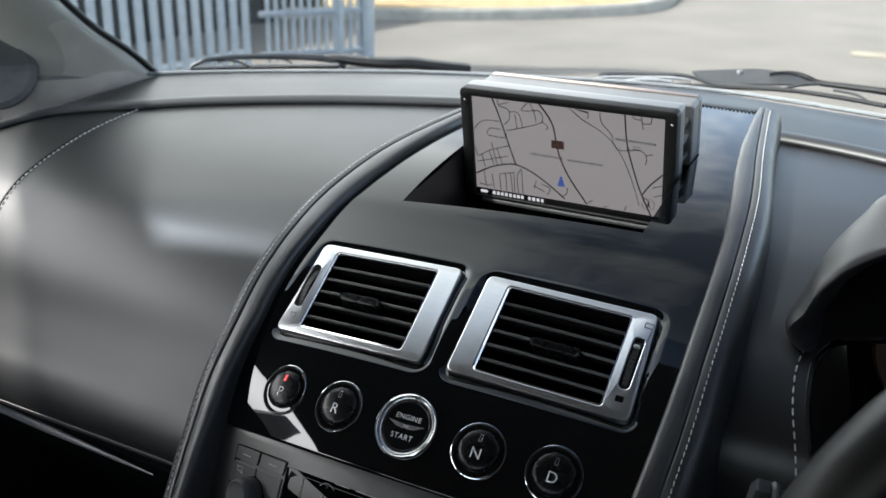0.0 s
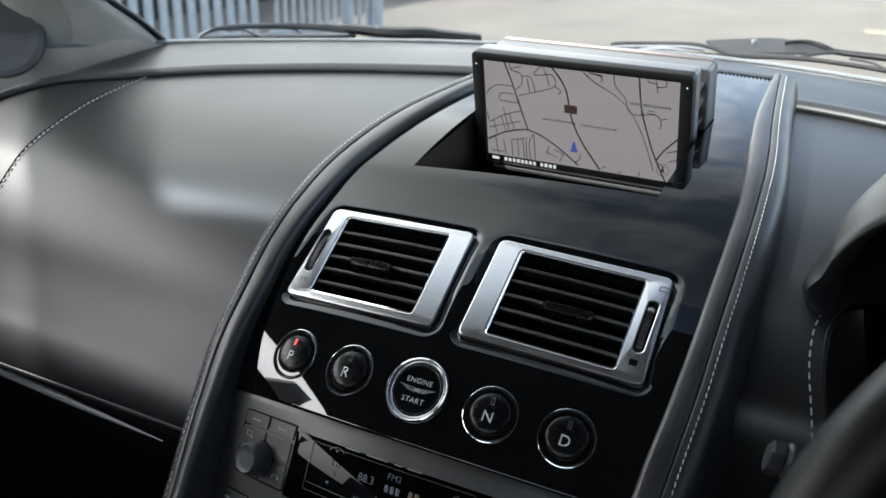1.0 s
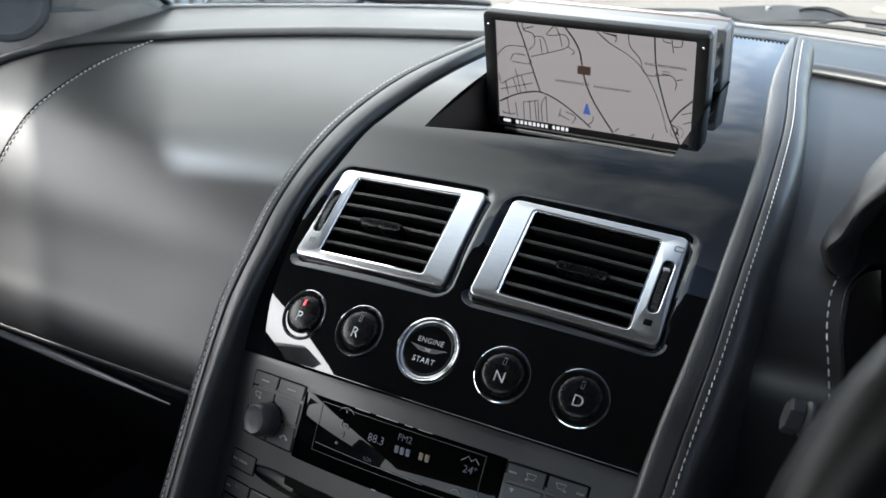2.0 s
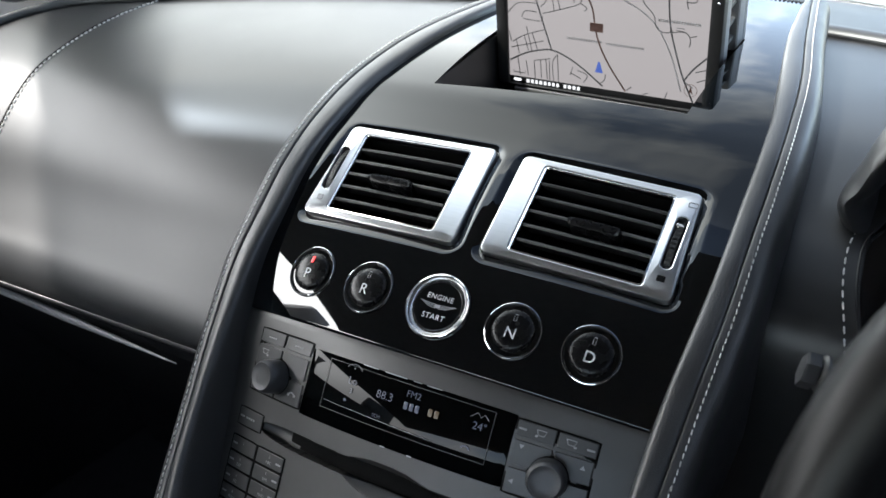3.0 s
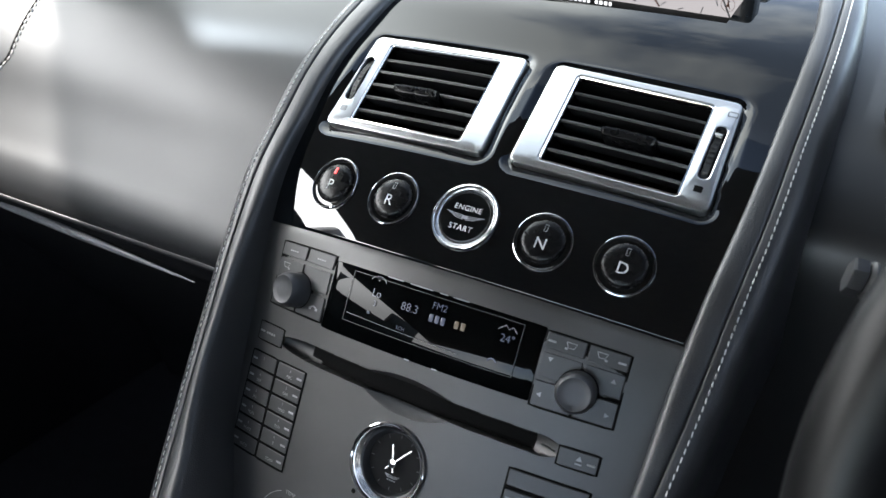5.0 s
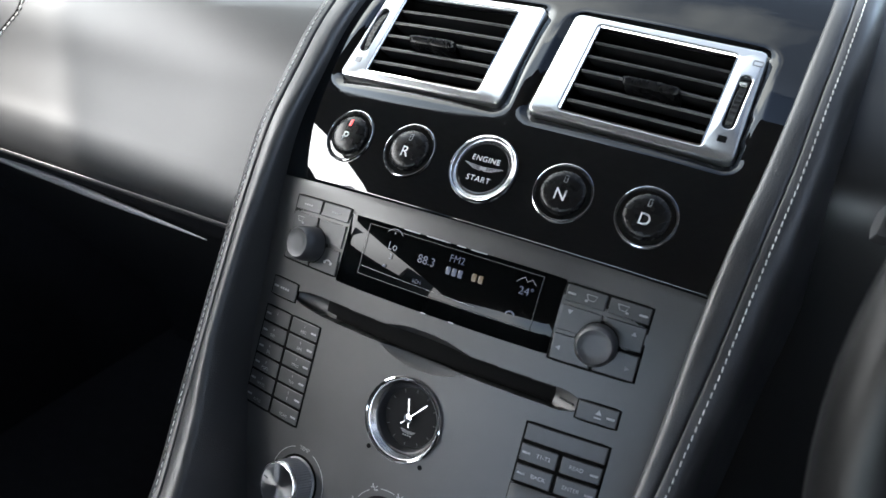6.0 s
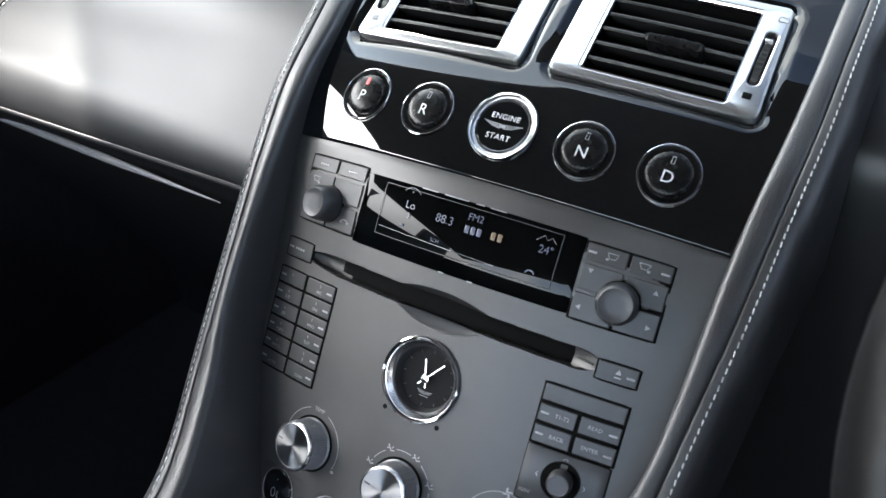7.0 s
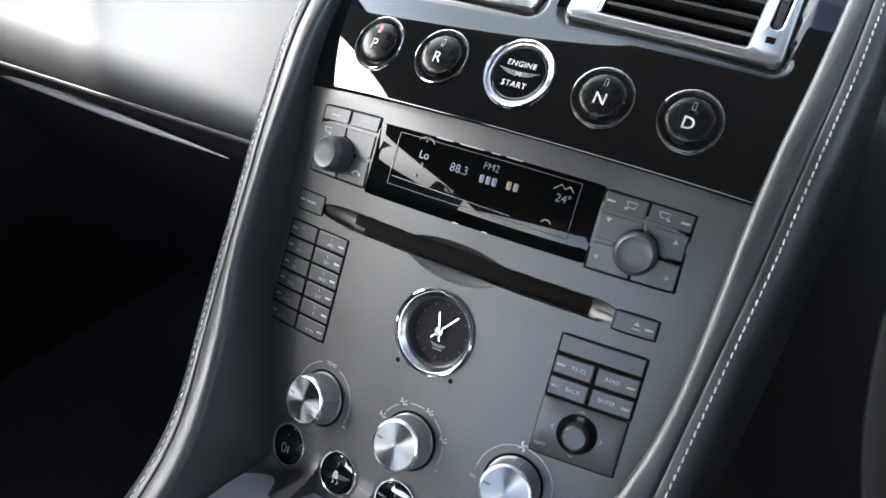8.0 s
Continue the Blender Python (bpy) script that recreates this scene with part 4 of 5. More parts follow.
    tri = [(ax - 2.8, ay - 3.8), (ax + 2.8, ay - 3.8), (ax + 0.6, ay + 4.0), (ax - 0.6, ay + 4.0)]
    part("position_arrow", solid([[q(x, y, h) for x, y in tri] for h in (-0.58, -0.5)]), MAPBLUE, lcd, "blue position arrow")
    bx, by = g([(.464, .405)])[0]
    part("road_badge", solid([[q(x, y, h) for x, y in rrect(bx - 4.7, bx + 4.7, by - 3.0, by + 3.0, 0.5, 2)] for h in (-0.58, -0.48)]), ROADRED, lcd, "brown road badge")
    for cx, cy, w, h in ((.405, .54, 25, 1.7), (.61, .55, 26, 1.7), (.863, .266, 28, 1.9)):
        x0, y0 = g([(cx, cy)])[0]
        n = int(w / 1.7)
        bars = []
        for k in range(n):
            xa = x0 - w / 2 + w * k / n
            bars.append(solid([[q(x, y + (x - x0) * -0.01, hh) for x, y in rrect(xa, xa + w / n * .68, y0 - h / 2, y0 + h / 2, 0.15, 1)] for hh in (-0.58, -0.52)]))
        part("name_bar", join(*bars), MAPGREY, lcd, "row of small dark bars")
    jx, jy = g([(.826, .356)])[0]
    part("junction", join(stroke([(jx + x, jy + y) for x, y in arc(0, 0, 1.0, 0, 360, 16)], 0.35, -0.56, q, .06), stroke([(jx + 2.8, jy + 1.2), (jx + 8.2, jy + 0.9), (jx + 8.2, jy + 2.8), (jx + 3.2, jy + 2.8)], 0.5, -0.56, q, .06)), ROADLINE, lcd, "small ring and box marks")
    part("scale_bar", stroke([(-67, -29.5), (-67, -31), (-58, -31), (-58, -29.5)], 0.6, -0.58, q, 0.06), ROADLINE, lcd, "dark scale bar")
    ring = arc(0, 0, 4.3, 0, 360, 28)
    cx, cy = g([(.933, .885)])[0]
    part("compass", join(stroke([(cx + x, cy + y) for x, y in ring], 0.3, -0.56, q, .06), solid([[q(x, y, h) for x, y in ((cx - 1.6, cy - 2.8), (cx, cy - 1.2), (cx + 1.6, cy - 2.8), (cx, cy + 3.2))] for h in (-0.57, -0.48)])), ROADRED, lcd, "small round compass")
    txt = []
    x = -57.0
    for w in (2.2, 2.1, 1.9, 2.2, 2.1, 1.9, 2.0, 1.9, 0, 1.9, 2.3, 2.2, 1.9):
        if w:
            txt.append(solid([[q(a, b, h) for a, b in rrect(x, x + w * 1.02, -37.9, -35.2, 0.3, 1)] for h in (-0.5, -0.42)]))
        x += (w or 1.4) * 1.15 + 0.9
    txt.append(solid([[q(a, b, h) for a, b in rrect(-67, -61, -37.6, -35.4, 1.0, 3)] for h in (-0.5, -0.42)]))
    part("street_bar", join(*txt), MAPTEXT, t, "row of pale bars")


build_screen()

# ======== radio and climate controls on the fascia ========


def key(x0, x1, s0, s1, label, group, legend=None, lamp=0, name="push_button"):
    """A low graphite key; lamp: -1 or 1 puts its light bar at that end."""
    o = rrect(x0 + .55, x1 - .55, s1 + .55, s0 - .55, 0.5, 2)
    k = solo(name, slab(o, -1.2, 0.3, 0.4), KEYCAP, label, "button", group, sharp=14)
    if lamp:
        x = x1 - 3.6 if lamp > 0 else x0 + 3.6
        y = (s0 + s1) / 2 - (0.4 if lamp > 0 else 0)
        part("light_bar", slab(rrect(x - 2.0, x + 2.0, y - 0.55, y + 0.55, 0.3, 2), -0.1, 0.42, 0.08), FADED, k, "small pale light bar")
    if legend:
        part("legend", legend, FADED, k, "pale printed legend")
    return k


def bed(x0, x1, s0, s1):
    # A black slab on the fascia paints the shade between the keys.
    part("key_bed", slab(rrect(x0 - .3, x1 + .3, s1 - .3, s0 + .3, 0.6, 2), -1.5, -0.22, 0.05), DARK, console, "black slab for the shade in the gaps round the keys")


def tri(cx, cs, r, a):
    return solid([[P(cx + r * math.cos(radians(a + 120 * k)), cs + r * math.sin(radians(a + 120 * k)), h) for k in range(3)] for h in (0.2, 0.42)])


def bars(cx, cs, w, h, n):
    return join(*[slab(rrect(cx - w / 2 + w * k / n, cx - w / 2 + w * (k + .66) / n, cs - h / 2, cs + h / 2, 0.1, 1), 0.2, 0.42, 0.04) for k in range(n)])


def bell(cx, cs, f):
    return join(stroke([(cx - 2.6, cs + 1.5), (cx + 2.6, cs + 1.5), (cx + 1.4, cs - 1.2), (cx - 1.4, cs - 1.2), (cx - 2.6, cs + 1.5)], 0.4, 0.31), slab(rrect(cx + f * 2.2 - .7, cx + f * 2.2 + .7, cs - 2.4, cs - 1.2, 0.3, 2), 0.2, 0.42, 0.05))


def handset(cx, cs):
    return join(stroke(arc(cx, cs - 1.6, 2.6, 30, 150, 10), 0.8, 0.31), slab(rrect(cx - 3.2, cx - 1.5, cs - 1.2, cs + .3, .3, 2), .2, .42, .05), slab(rrect(cx + 1.5, cx + 3.2, cs - 1.2, cs + .3, .3, 2), .2, .42, .05))


GR = "radio keys"
bed(61.2, 102.9, -40.4, -79.2)
key(61.4, 82.0, -40.6, -50.0, "graphite radio key with a bell mark and light bar", GR, bell(74.5, -45.0, -1), -1)
key(82.4, 102.8, -40.6, -50.0, "graphite radio key with a bell mark and light bar", GR, bell(89.5, -45.0, 1), 1)
key(61.4, 82.0, -50.8, -64.4, "graphite radio key with a down arrow", GR, tri(66.5, -54.0, 1.5, -90))
key(82.4, 102.8, -50.8, -64.4, "graphite radio key with an up arrow", GR, tri(97.5, -56.0, 1.5, 90))
key(61.4, 82.0, -65.2, -79.0, "graphite radio key with a sideways arrow", GR, tri(65.5, -72.5, 1.5, 180))
key(82.4, 102.8, -65.2, -79.0, "graphite radio key with a sideways arrow", GR, tri(98.0, -73.0, 1.5, 0))
bed(-108.6, -66.0, -37.0, -76.2)
key(-108.4, -87.6, -37.2, -46.2, "graphite radio key beside the volume knob", GR, bars(-98, -42, 7, .8, 4))
key(-87.2, -66.2, -37.2, -46.2, "graphite radio key beside the volume knob", GR, bars(-76, -42, 7, .8, 4))
key(-108.4, -87.6, -47.0, -60.8, "graphite radio key with a faint symbol", GR, bell(-101.5, -51.5, 1))
key(-87.2, -66.2, -47.0, -60.8, "plain graphite radio key", GR)
key(-108.4, -87.6, -61.6, -76.0, "graphite radio key with a faint symbol", GR, tri(-103.5, -68.5, 1.4, 180))
key(-87.2, -66.2, -61.6, -76.0, "graphite radio key with a telephone mark", GR, handset(-73.5, -69.5))
bed(-112.2, -91.0, -87.6, -98.4)
bed(80.8, 101.0, -93.0, -102.8)
key(-112.2, -91.0, -87.6, -98.4, "small graphite mute key beside the disc slot", GR, bars(-101, -93, 8, 1.2, 4), -1)
key(80.8, 101.0, -93.0, -102.8, "small graphite eject key beside the disc slot", GR, join(tri(91.5, -97.2, 1.7, 90), slab(rrect(89.8, 93.2, -99.9, -99.2, .1, 1), .2, .42, .04)), 1)

GK = "telephone keypad keys"
bed(-113.2, -91.4, -104.6, -162.4)
bed(-91.3, -67.4, -104.6, -162.4)
PAD = (("", "ABC"), ("DEF", "GHI"), ("JKL", "MNO"), ("PQRS", "TUV"), ("WXYZ", "0"), ("AUTO", "SCAN"))
for r, row in enumerate(PAD):
    for c, word in enumerate(row):
        x0, x1 = ((-113.0, -91.0), (-90.0, -67.6))[c]
        s0 = -104.8 - 9.58 * r
        k = key(x0, x1, s0, s0 - 9.2, "small graphite keypad key with worn lettering", GK, words(word, 1.7, (x0 + x1) / 2, s0 - 6.2, 0.42) if word else None, (-1, 1)[c])
        if r < 5 and c == 0 or r < 5:
            part("digit", words("23456789*#"[2 * r + c] if r < 4 else "90"[c], 1.5, (x0 + x1) / 2, s0 - 3.0, 0.42), FADED, k)

GN = "navigation keys"
bed(60.2, 100.9, -111.0, -142.0)
key(60.4, 100.7, -111.2, -120.6, "wide plain graphite navigation key", GN)
key(60.4, 79.6, -121.4, -130.9, "graphite navigation key marked T1 T2", GN, words("T1-T2", 2.0, 72.5, -126.2, 0.42), -1)
key(80.4, 100.7, -121.4, -130.9, "graphite navigation key marked READ", GN, words("READ", 2.0, 88.5, -126.2, 0.42), 1)
key(60.4, 79.6, -131.7, -141.4, "graphite navigation key marked BACK", GN, words("BACK", 2.0, 72.5, -136.6, 0.42), -1)
key(80.4, 100.7, -131.7, -141.4, "graphite navigation key marked ENTER", GN, words("ENTER", 2.0, 88.5, -136.6, 0.42), 1)


def round_knob(x, s, r, h, label, name="rotary_knob", mat=GREYPLASTIC):
    m = local(x, s, -0.6)
    k = thing(name, m.translation, label, "knob", "radio knobs")
    part("skirt", lathe([(r * 1.12, 0), (r * 1.12, 0.5), (r * 1.0, 0.9), (r * .95, 0.9)], 48, m, False), DARK, k)
    part("cap", lathe([(r, 0), (r, h * .62), (r * .985, h * .74), (r * .93, h * .88), (r * .86, h * .965), (r * .81, h), (r * .78, h * 1.0), (r * .75, h * .985), (r * .4, h * .985), (0.01, h * .985)], 48, m), mat, k, "grey satin cap")
    return k


KNOBGREY = material("knob_grey", (0.075, 0.075, 0.079), 0.42, metal=0.5, spots=0.1, spot_scale=120, grain=0.08, grain_scale=2500)
round_knob(-87.2, -63.1, 9.6, 13.0, "grey satin volume knob on the radio", mat=KNOBGREY)
round_knob(82.3, -65.5, 9.9, 12.5, "grey satin tuning knob on the radio", mat=KNOBGREY)
pad = slab(rrect(60.4, 100.2, -170.0, -142.4, 1.0, 3), -1.0, 0.35, 0.4)
bed(60.2, 100.5, -142.3, -170.3)
jp = solo("joystick_pad", pad, KEYCAP, "square graphite pad round the navigation joystick", "control panel")
part("legend", join(words("NAV", 2.0, 64.5, -165.6, 0.4), *[stroke([(79.6 + 11 * a - 1.2 * abs(b), -155.6 + 10.5 * b - 1.2 * abs(a)), (79.6 + 12 * a, -155.6 + 11.5 * b), (79.6 + 11 * a + 1.2 * abs(b), -155.6 + 10.5 * b + 1.2 * abs(a))], .35, .32) for a, b in ((1, 0), (-1, 0), (0, 1), (0, -1))]), FADED, jp, "pale printed legend")
# Shallow ring blackened in place of the shade in a deeper dish.
part("recess", lathe([(9.8, 0.9), (9.5, 1.05), (8.6, 0.9), (7.0, 0.2), (6.8, 0.1), (0.01, 0.1)], 40, local(79.6, -155.6, -0.6)), DARK, jp, "round recess, blackened for its shade")
round_knob(79.6, -155.6, 6.2, 9.0, "small grey navigation joystick", "joystick", KNOBGREY)


def build_display():
    d = thing("radio_display", P(-2, -58, 0), "black glass radio display with blue-white figures", "display")
    glass = slab(rrect(-65.2, 60.8, -77.6, -39.4, 0.8, 3), -1.5, 0.15, 0.25)
    part("cover_glass", glass, COVER, d, "black cover glass")
    line = lambda x0, y0, x1, y1, w=.3: stroke([(x0 + (x1 - x0) * k / 16, y0 + (y1 - y0) * k / 16) for k in range(17)], w, .12)
    part("window_edge", join(line(-51.5, -41.8, 50, -41.8), line(-51.5, -69, 50, -69), line(-51.5, -69, -51.5, -41.8), line(50, -69, 50, -41.8)), GREYPLASTIC, d, "thin grey window outline")
    part("frequency", words("88.3", 4.4, -12.2, -51.8, 0.2), LCDTEXT, d, "blue-white figures")
    part("band", words("FM2", 3.6, 4.5, -46.6, 0.2), LCDTEXT, d, "blue-white letters")
    part("temperature", words("24°", 4.0, 43.4, -51.4, 0.2), LCDTEXT, d, "blue-white figures")
    part("setting", join(words("Lo", 4.2, -33.8, -50.0, 0.2), words("SCH", 2.0, -14.6, -63.4, 0.2)), LCDTEXT, d, "blue-white letters")
    st = join(*[slab(rrect(x, x + w, -54.9, -51.0, .3, 1), .14, .22, .03) for x, w in ((0.0, 2.4), (3.4, 2.4), (6.8, 2.4))])
    part("station_bars", st, LCDTEXT, d, "plain pale bars")
    part("preset_bars", join(*[slab(rrect(x, x + w, -54.4, -50.5, .3, 1), .14, .22, .03) for x, w in ((14.6, 2.4), (18.2, 2.4))]), LCDWARM, d, "plain amber bars")
    part("fan_mark", join(words("3", 3.0, -33.6, -55.4, 0.2), slab(rrect(-37, -35.2, -61.6, -60.2, .3, 1), .14, .22, .03)), LCDTEXT, d, "small blue figure")
    part("car_outline", join(stroke(arc(-34.5, -46.8, 6.0, 35, 145, 12), .3, .14), slab(rrect(-34.9, -34.1, -43.4, -42.6, .1, 1), .14, .22, .03)), FADED, d, "faint car outline")
    part("hills_mark", stroke([(37.4, -47.6), (41.0, -44.6), (43.0, -46.6), (45.0, -44.8), (47.4, -47.2)], .3, .14), FADED, d, "faint weather line")
    part("telephone_mark", stroke(arc(38.5, -65.2, 2.4, 20, 160, 10), .7, .14), LCDTEXT, d, "small handset mark")
    part("divider", line(-50, -64.6, 20, -66.2, .22), FADED, d)
    # Pale slivers stand in for glints on the glass's edges.
    glints = [slab(rrect(x, x + 3.0, -77.8, -77.2, .2, 1), 0.0, .4, .15) for x in (-8.0, 8.5)] + [slab(rrect(x, x + w, -39.8, -39.3, .2, 1), 0.0, .4, .15) for x, w in ((-30, 10), (-16, 14), (2, 5), (10, 9))]
    for c in glints:
        part("edge_glint", c, PALEPLASTIC, d, "pale sliver painted as a glint along the edge")


build_display()
part("slot_shutter", slab([(x, y - (x + 10) / 60) for x, y in rrect(-72, 70, -100.6, -89.4, 0.5, 2)], -18, -8.4, 0.2), DARK, console, "black disc slot shutter")
part("slot_tip", tube([P(71 + k, SLOT_S(71 + k) - .5, -5.2 + .62 * k) for k in range(9)], .0005, 8), SATIN, console, "bright tip at the slot's end")

# ======== analogue clock ========


DIALBLACK = material("dial_black", (0.005, 0.005, 0.0055), 0.5, spots=0.2, spot_scale=200, spec=0.15)


def build_clock():
    m = local(-2.3, -132.8, -0.6)
    q = on(m)
    c = thing("analogue_clock", m.translation, "round analogue clock with a polished chrome bezel and black dial", "clock")
    part("bezel", lathe([(22.4, 0), (22.4, 1.0), (22.1, 1.6), (21.5, 1.9), (20.9, 1.6), (20.6, 0.9), (20.5, 0.2)], 72, m, False), CHROME, c, "polished chrome bezel")
    part("bevel_ring", lathe([(20.6, 0.4), (20.0, 0.3), (18.4, -2.2), (18.0, -2.8), (17.9, -3.2)], 72, m, False), SPUN, c, "bright bevelled inner ring")
    part("chapter_ring", lathe([(18.0, -3.0), (17.2, -3.4), (15.7, -7.6), (15.5, -8.6)], 72, m, False), KNOBGREY, c, "grey sloping chapter ring")
    part("dial", lathe([(16.4, -8.6), (16.4, -8.0), (0.01, -8.0)], 60, m), DIALBLACK, c, "matt black dial")
    marks = [stroke([(14.9 * math.sin(radians(30 * k)), 14.9 * math.cos(radians(30 * k))), (13.3 * math.sin(radians(30 * k)), 13.3 * math.cos(radians(30 * k)))], 0.3, -7.95, q, 0.12) for k in range(12)]
    part("hour_marks", join(*marks), GREYPLASTIC, c, "fine pale hour marks")
    def hand(a, l0, l1, w, h):
        dx, dy = math.sin(radians(a)), math.cos(radians(a))
        return stroke([(dx * l0, dy * l0), (dx * l1, dy * l1)], w, h, q, 0.35)
    part("hour_hand", join(hand(-14, 2, 10.0, 0.9, -5.4), hand(166, 2, 5, 0.9, -5.4)), SPUN, c, "bright metal hour hand")
    part("minute_hand", join(hand(42, 2, 13.4, 0.8, -4.9), hand(222, 2, 5.2, 0.8, -4.9)), SPUN, c, "bright metal minute hand")
    part("hub", lathe([(2.4, -8.1), (2.4, -4.4), (2.1, -4.1), (0.01, -4.0)], 24, m), CHROME, c)
    part("emblem", join(*[stroke([(-4.4 + .6 * k, -7.0 - .6 * k), (0, -7.4 - .6 * k), (4.4 - .6 * k, -7.0 - .6 * k)], .28, -7.95, q) for k in range(3)], *[slab_flat(q, rrect(-2.6 + 1.4 * k, -1.7 + 1.4 * k, -10.0, -9.4, .1, 1), -8.05, -7.9) for k in range(4)]), FADED, c, "small plain emblem")


build_clock()
for k, x in enumerate((-18.2, 13.2)):
    # Raised black discs take the place of shaded holes.
    part("setting_hole", lathe([(1.3, 0.0), (1.3, 0.25), (1.0, 0.3), (0.01, 0.3)], 16, local(x, -153.0, -0.7)), DARK, console, "tiny black disc for the shade in a setting hole")

# ======== climate dials ========


def spun_material():
    m = material("turned_aluminium", (0.29, 0.29, 0.3), 0.3, metal=1.0)
    nt = m.node_tree
    b = nt.nodes["Principled BSDF"]
    tg = nt.nodes.new("ShaderNodeTangent")
    tg.direction_type, tg.axis = "RADIAL", "Z"
    b.inputs["Anisotropic"].default_value = 0.93
    nt.links.new(tg.outputs["Tangent"], b.inputs["Tangent"])
    return m


TURNED = spun_material()


def climate_dial(x, s, label, marks, r=13.4):
    m = local(x, s, -0.6)
    d = thing("climate_dial", m.translation, label, "knob", "climate dials")
    n = 120
    rings = []
    for rr, hh in ((r + .6, 0), (r + .6, 0.6), (r + .1, 1.2), (r, 10.5), (r - .2, 12.4)):
        rings.append([m @ (Vector(((rr - (0.4 if k % 2 and 1 < hh < 11 else 0)) * math.cos(2 * math.pi * k / n), (rr - (0.4 if k % 2 and 1 < hh < 11 else 0)) * math.sin(2 * math.pi * k / n), hh)) * .001) for k in range(n)])
    part("grip", solid(rings), KNURL, d, "knurled grey grip", sharp=25)
    # Flat black ring for the shade in the gap round the dial.
    part("gap_ring", lathe([(r + 2.0, -0.1), (r + 2.0, 0.12), (r - 1, 0.12)], 60, m, False), DARK, d)
    part("rim", lathe([(r - .2, 12.2), (r - .1, 13.2), (r - .7, 14.1), (r - 1.6, 14.3), (r - 1.7, 13.9)], 72, m, False), SPUN, d, "polished rim")
    me = part("face", lathe([(r - 1.6, 12.5), (r - 1.6, 14.0), (0.01, 13.9)], 96), TURNED, d, "spun aluminium face")
    me.matrix_basis = Matrix.Translation(-BASE[d]) @ m
    for v in me.data.vertices:
        v.co = Vector(v.co) + BASE[d]
    q = on(m)
    a = radians(172)
    part("notch", slab_flat(q, [(math.cos(a) * t + w * -math.sin(a), math.sin(a) * t + w * math.cos(a)) for t, w in ((7.6, -.45), (11.0, -.45), (11.0, .45), (7.6, .45))], 13.9, 14.1), GREYPLASTIC, d, "short dark pointer notch")
    part("scale", join(*marks), FADED, d, "pale printed scale")


def seat_mark(cx, cs):
    return join(stroke([(cx - 2.2, cs - .2), (cx - .6, cs + .4), (cx + .4, cs - 1.0), (cx + 2.2, cs - .3)], .7, -.55), stroke([(cx - 1.6, cs + 2.0), (cx - 1.0, cs + .6)], .7, -.55), stroke([(cx + 1.4, cs + 1.6), (cx + .6, cs + .4)], .5, -.55))


X1, X2, X3, SD = -58.6, -0.3, 57.2, -190.0
climate_dial(X1, SD, "turned aluminium temperature dial with a knurled grip", [stroke(arc(X1, SD, 19.4, 108, 178), .4, -.55), stroke(arc(X1, SD, 19.4, -22, 68), .4, -.55), words("TEMP", 2.2, X1 + .7, SD + 19.2, -0.5), slab(rrect(X1 + 17.4, X1 + 19.6, SD - 9.6, SD - 8.2, .5, 2), -.7, -.45, .05)])
climate_dial(X2, SD, "turned aluminium air distribution dial with a knurled grip",
             [stroke(arc(X2, SD, 19.0, a0, a1, 10), .4, -.55) for a0, a1 in ((125, 150), (78, 104), (32, 56), (-18, 12))] + [seat_mark(X2 + 19.4 * math.cos(radians(a)), SD + 19.4 * math.sin(radians(a))) for a in (160, 115, 68, 22)] + [words("0", 1.6, X2 + 18.6, SD - 8.6, -0.5)])
climate_dial(X3, SD, "turned aluminium fan dial with a knurled grip", [stroke(arc(X3, SD, 19.4, 98, 172), .4, -.55), stroke(arc(X3, SD, 19.4, -10, 82), .4, -.55), words("I", 1.8, X3 - 19.6, SD + 1.0, -0.5), words("ON", 1.6, X3 - 20, SD - 3.4, -0.5),
              *[stroke([(X3 + r * math.cos(radians(a + b)), SD + 19.6 + r * math.sin(radians(a + b))) for r, b in ((0.3, 0), (1.1, 16), (1.9, 8), (2.5, -14))], 1.0, -.55) for a in (20, 110, 200, 290)]])

# ======== round switches in the foot ========


def round_switch(x, mark, label):
    s = -223.5
    m = local(x, s, -0.9)
    b = thing("round_switch", m.translation, label, "switch", "round switches")
    q = on(m)
    part("ring", lathe([(12.2, -1), (12.2, 0.6), (11.8, 1.0), (11.2, 0.9), (11.0, -2)], 48, m, False), CHROME, b, "thin chrome ring")
    part("cap", lathe([(10.9, -3), (10.9, 0.6), (10.4, 1.3), (8, 1.9), (0.01, 2.3)], 48, m), GLOSS, b, "domed gloss black cap")
    part("mark", mark(lambda px, py, hh: q(px, py, hh + 2.25 - 0.0062 * (px * px + py * py))), FADED, b, "pale symbol")


def lamp_mark(q):
    return join(stroke([(x * .6 - 1.4, y) for x, y in arc(0, -2, 2.6, 0, 360, 20)], .4, 0, q), *[stroke([(1.2, -0.6 - 1.3 * k), (2.8, -0.9 - 1.3 * k)], .35, 0, q) for k in range(3)], stroke([(2, 0), (2, -4)], .3, 0, q), stroke([(0, 5.6), (0, 6.1)], .5, 0, q))


def skid_mark(q):
    return join(slab_flat(lambda a, b, h: q(a, b, h), rrect(-1.8, 1.8, -2.4, 0.4, .5, 2), 0, .1), slab_flat(q, rrect(-1.2, 1.2, 0.2, 1.8, .4, 2), 0, .1), stroke([(-1.6, -3), (-0.4, -4.2), (-1.6, -5.4)], .5, 0, q), stroke([(1.2, -3), (2.4, -4.2), (1.2, -5.4)], .5, 0, q), stroke([(0, 4.4), (0, 7)], .3, 0, q))


